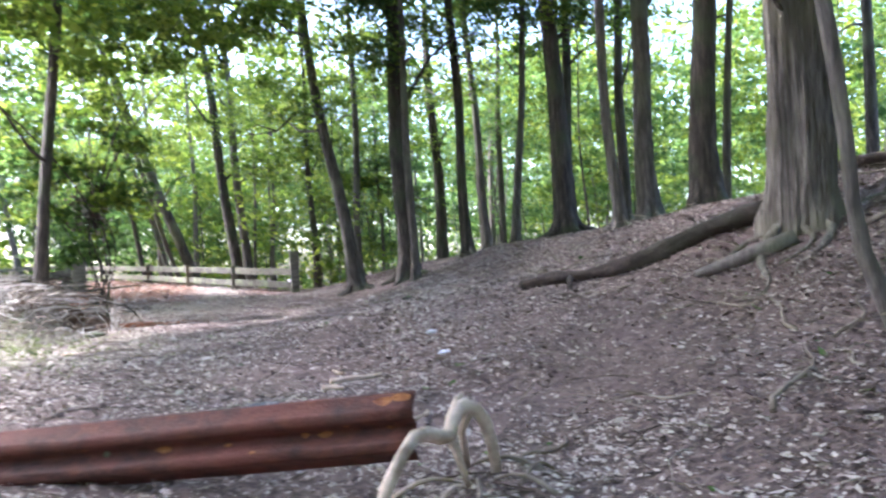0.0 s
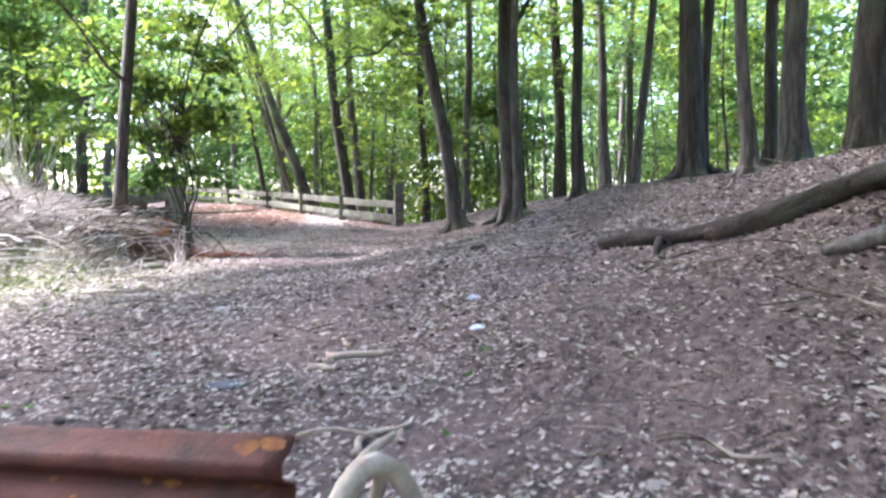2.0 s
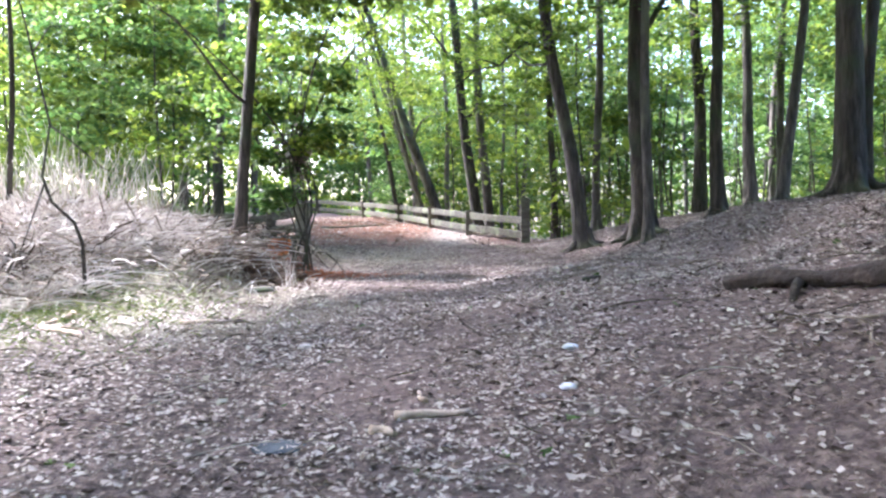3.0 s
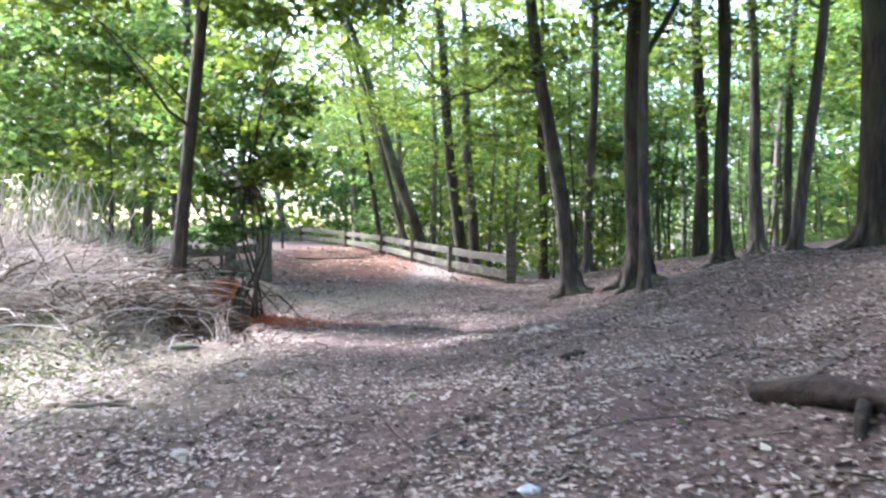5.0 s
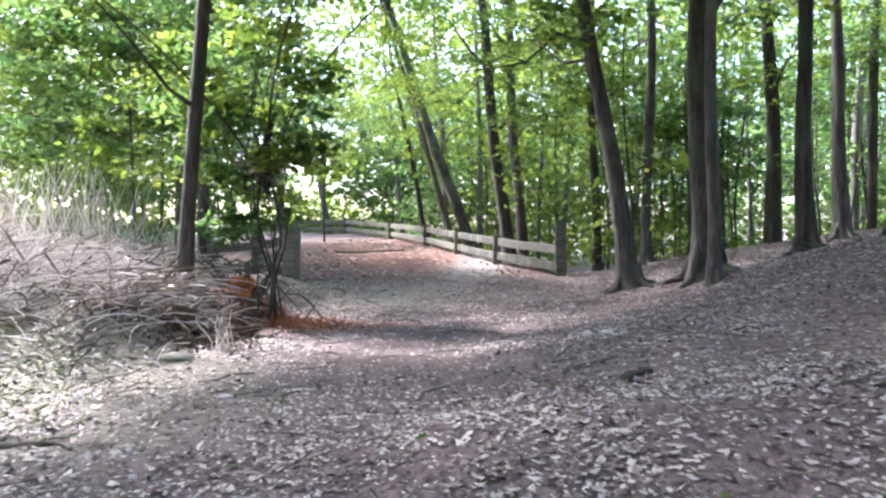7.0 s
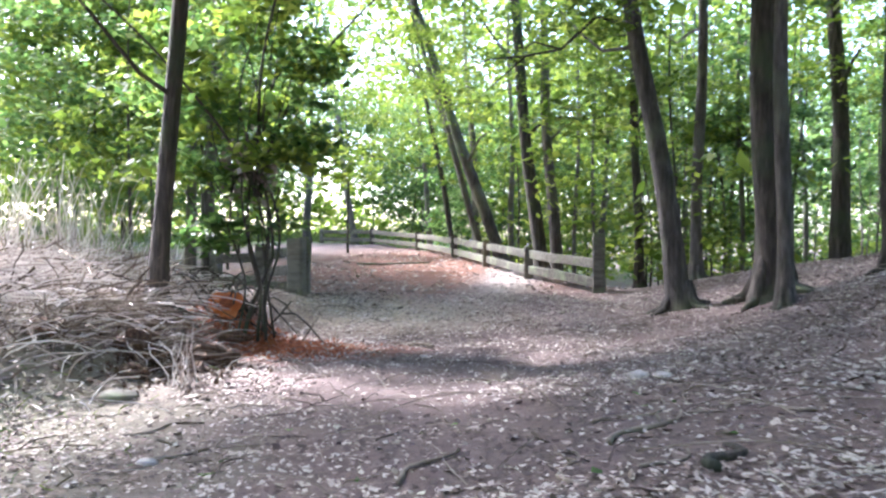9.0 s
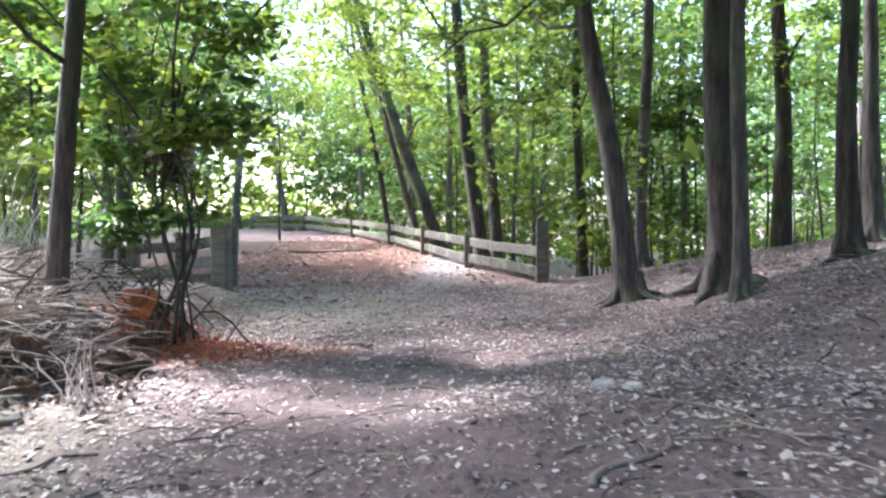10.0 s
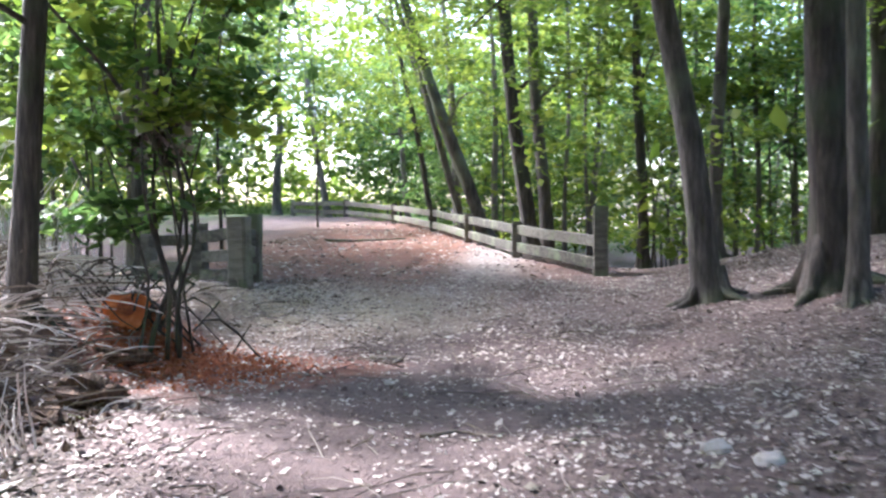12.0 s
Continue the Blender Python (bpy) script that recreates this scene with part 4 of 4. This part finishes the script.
for i, (x, y, size, t) in enumerate([(-0.62, 13.72, (0.42, 0.24, 0.2), 0.35), (-0.95, 12.95, (0.34, 0.26, 0.24), 0.2), (-0.55, 13.2, (0.26, 0.16, 0.1), -0.3), (-1.25, 13.35, (0.5, 0.17, 0.14), 0.7),
                                     (-0.75, 12.6, (0.24, 0.17, 0.09), 1.1), (-0.9, 14.6, (0.46, 0.14, 0.12), 0.5), (-1.4, 12.4, (0.3, 0.2, 0.12), -0.5)]):
    rotten_chunk(x, y, size, t, i)


# ---- brush heap and dry stalks ----
def stalks(name, n, place, height, width, mat, seed, label, lean=0.6, category="brush", curl=0.5, clumps=0):
    r = np.random.default_rng(seed)
    verts, faces = [], []
    foci = [place(r) for _ in range(clumps)] if clumps else None
    for i in range(n):
        if foci:
            fx, fy = foci[r.integers(0, clumps)]
            x, y = fx + r.normal(0, 0.14), fy + r.normal(0, 0.14)
        else:
            x, y = place(r)
        z = ground_z(x, y) - 0.02
        h = height * r.uniform(0.35, 1.15)
        a = r.uniform(0, 6.283)
        ln = lean * r.uniform(0.2, 1.6)
        w = width * r.uniform(0.6, 1.5)
        b = len(verts)
        sx, sy = -math.sin(a) * w, math.cos(a) * w
        for k in range(5):
            q = k / 4
            hx = x + math.cos(a) * h * ln * q + 0.03 * math.sin(i + q * 6)
            hy = y + math.sin(a) * h * ln * q + 0.03 * math.cos(i * 2 + q * 6)
            hz = z + h * (q - curl * ln * q * q * 0.7)
            ww = 1 - 0.75 * q
            verts += [(hx + sx * ww, hy + sy * ww, hz), (hx - sx * ww * 0.5, hy - sy * ww * 0.5, hz + w * 0.8), (hx - sx * ww * 0.5 + math.cos(a) * w, hy - sy * ww * 0.5 + math.sin(a) * w, hz - w * 0.6)]
            if k:
                p = b + (k - 1) * 3
                for m in range(3):
                    m2 = (m + 1) % 3
                    faces.append((p + m, p + m2, p + 3 + m2, p + 3 + m))
    tagged(new(name, mesh(name, verts, faces, mat)), label, category, kind="stuff")


def heap(r):
    while True:
        x, y = r.uniform(-8, -1.2), r.uniform(9.9, 16.2)
        if x < -1.45 - 0.36 * abs(y - 13.6) ** 0.9:
            return x, y


stalks("dry_brush", 4200, heap, 0.5, 0.007, STRAW, 5, "heap of pale dry bleached stalks and brushwood", 1.4, clumps=200)
stalks("fallen_straw", 7000, heap, 0.42, 0.007, STRAW, 15, "pale dry stalks lying flat in a tangle", 2.0, curl=0.5)
def heap_top(r):
    while True:
        x, y = r.normal(-3.6, 1.1), r.normal(12.8, 1.1)
        if x < -2.05 - 0.4 * abs(y - 13.4):
            return x, y


stalks("bleached_straw", 4200, heap_top, 0.62, 0.008, STRAW, 25, "sunlit mound of bleached straw and arching dry stems", 1.5, curl=0.42, clumps=120)
stalks("dry_twigs", 1700, heap, 0.75, 0.011, TWIG, 6, "tangle of grey-brown dead twigs in the brush", 1.3, curl=0.6)
def heap_foot(r):
    return r.normal(-1.55, 0.4), r.normal(12.9, 0.75)


stalks("brush_litter", 380, heap_foot, 0.34, 0.006, STRAW, 26, "pale broken stalks littering the foot of the brush", 1.9, curl=0.48)
stalks("twig_litter", 500, heap_foot, 0.4, 0.008, TWIG, 27, "brown broken twigs littering the foot of the brush", 1.7, curl=0.48)
stalks("tall_dry_grass", 1500, lambda r: (r.uniform(-10, -3.6), r.uniform(13, 19)), 1.5, 0.006, STRAW, 7, "tall pale dry grass stalks standing in sunlight", 0.3, "grass")
stalks("edge_grass", 1600, lambda r: (-2.0 + r.normal(0, 0.9), 9.8 + r.normal(0, 1.1)), 0.14, 0.004, GRASS, 8, "sparse low green and yellow grass at the path's edge", 0.6, "grass")
stalks("dry_weeds", 16, lambda r: (-0.25 + r.normal(0, 0.07), 12.55 + r.normal(0, 0.07)), 0.5, 0.007, STRAW, 9, "few pale dry weed stems by the path", 0.25, "weeds")
stalks("dry_weeds", 22, lambda r: (-0.1 + r.normal(0, 0.25), 3.2 + r.normal(0, 0.1)), 0.45, 0.006, STRAW, 10, "few pale dry weed stems by the guard rail", 0.3, "weeds")
stalks("meadow_grass", 5000, lambda r: (r.uniform(-34, -8), r.uniform(46, 62)), 0.5, 0.03, GRASS, 11, "sunlit green meadow grass beyond the wood", 0.5, "grass")


hang = empty("bent_sapling", pose(-2.27, 10.8, ground_z(-2.27, 10.8)), "thin dark bare sapling bending over the brush", "tree")
for pts, r in (([(-2.27, 10.8, 0.2), (-2.25, 10.8, 0.6), (-2.26, 10.8, 1.0), (-2.35, 10.8, 1.25), (-2.62, 10.8, 1.5), (-2.72, 10.8, 1.8), (-2.6, 10.8, 2.4), (-2.75, 10.8, 3.1), (-2.95, 10.8, 4.0), (-3.2, 10.9, 5.2)], 0.026),
               ([(-2.62, 10.8, 2.4), (-2.4, 10.9, 2.2), (-2.1, 11.0, 1.9), (-1.9, 11.1, 1.8)], 0.012), ([(-2.7, 10.8, 1.7), (-2.8, 10.7, 1.3), (-2.9, 10.6, 0.9), (-2.85, 10.6, 0.6)], 0.012),
               ([(-2.8, 10.8, 3.2), (-2.5, 10.7, 3.5), (-2.2, 10.7, 3.5)], 0.01)):
    limb_of(hang, "stem", pts, [r * (1 - 0.7 * i / (len(pts) - 1)) for i in range(len(pts))], DARK_BARK, 7, 0.2, r)
br = random.Random(77)
for i in range(62):
    y = br.uniform(10.8, 15.5)
    x = br.uniform(-6.5, -1.6 - 0.45 * abs(y - 14.2))
    ob = stick(x, y, br.uniform(0.7, 1.9), br.uniform(0, 3.1), br.uniform(0.01, 0.026), (BLEACHED, TWIG, DARK_BARK)[i % 3], "dead bough in the dry brush heap", 0.12, br.uniform(0.1, 0.6), name="brush_bough")
    tagged(ob, category="branch", group="boughs in the brush")


# ---- leaf litter ----
def litter(name, n, zone, size, seed, label, mat=LITTER):
    r = np.random.default_rng(seed)
    pts = []
    while len(pts) < n:
        x, y = r.uniform(zone[0], zone[1]), r.uniform(zone[2], zone[3])
        bare = math.exp(-((x - 1.7) / 1.35) ** 2 - ((y - 14.0) / 4.0) ** 2)
        patch = 0.5 + 0.9 * noise.noise((x * 0.9, y * 0.9, 2.0))
        if r.random() < (1 - 0.72 * bare) * (0.35 + 0.65 * step(patch)):
            pts.append((x, y, soil_z(x, y) + 0.011 + abs(r.normal(0, 0.006))))
    tagged(new(name, leaves(name, pts, 0.82, size, mat, r, 0.7, (0.0, 0.22))), label, "leaves", kind="stuff")


litter("leaf_litter", 120000, (-3, 8, 0.5, 10), 0.034, 51, "brown and tan dead leaves strewn over the ground")
litter("leaf_litter", 105000, (-4, 9, 10, 21), 0.033, 52, "brown and tan dead leaves strewn along the path")
litter("leaf_litter", 5000, (-5, 4, 21, 36), 0.09, 53, "scattered dead leaves on the red earth")
litter("pale_leaf_litter", 3200, (-3, 9, 1, 21), 0.05, 56, "larger pale curled dead leaves on the litter", PALE_LITTER)
litter("fallen_green_leaf", 130, (-1, 6, 2, 12), 0.08, 54, "few fallen green leaves on the brown litter", LEAF_BLUE)
stalks("small_twigs", 1500, lambda r: (r.uniform(-2, 7), r.uniform(1, 19)), 0.22, 0.004, TWIG, 55, "small dead twigs lying among the leaves", 3.0, "twigs", 0.42)
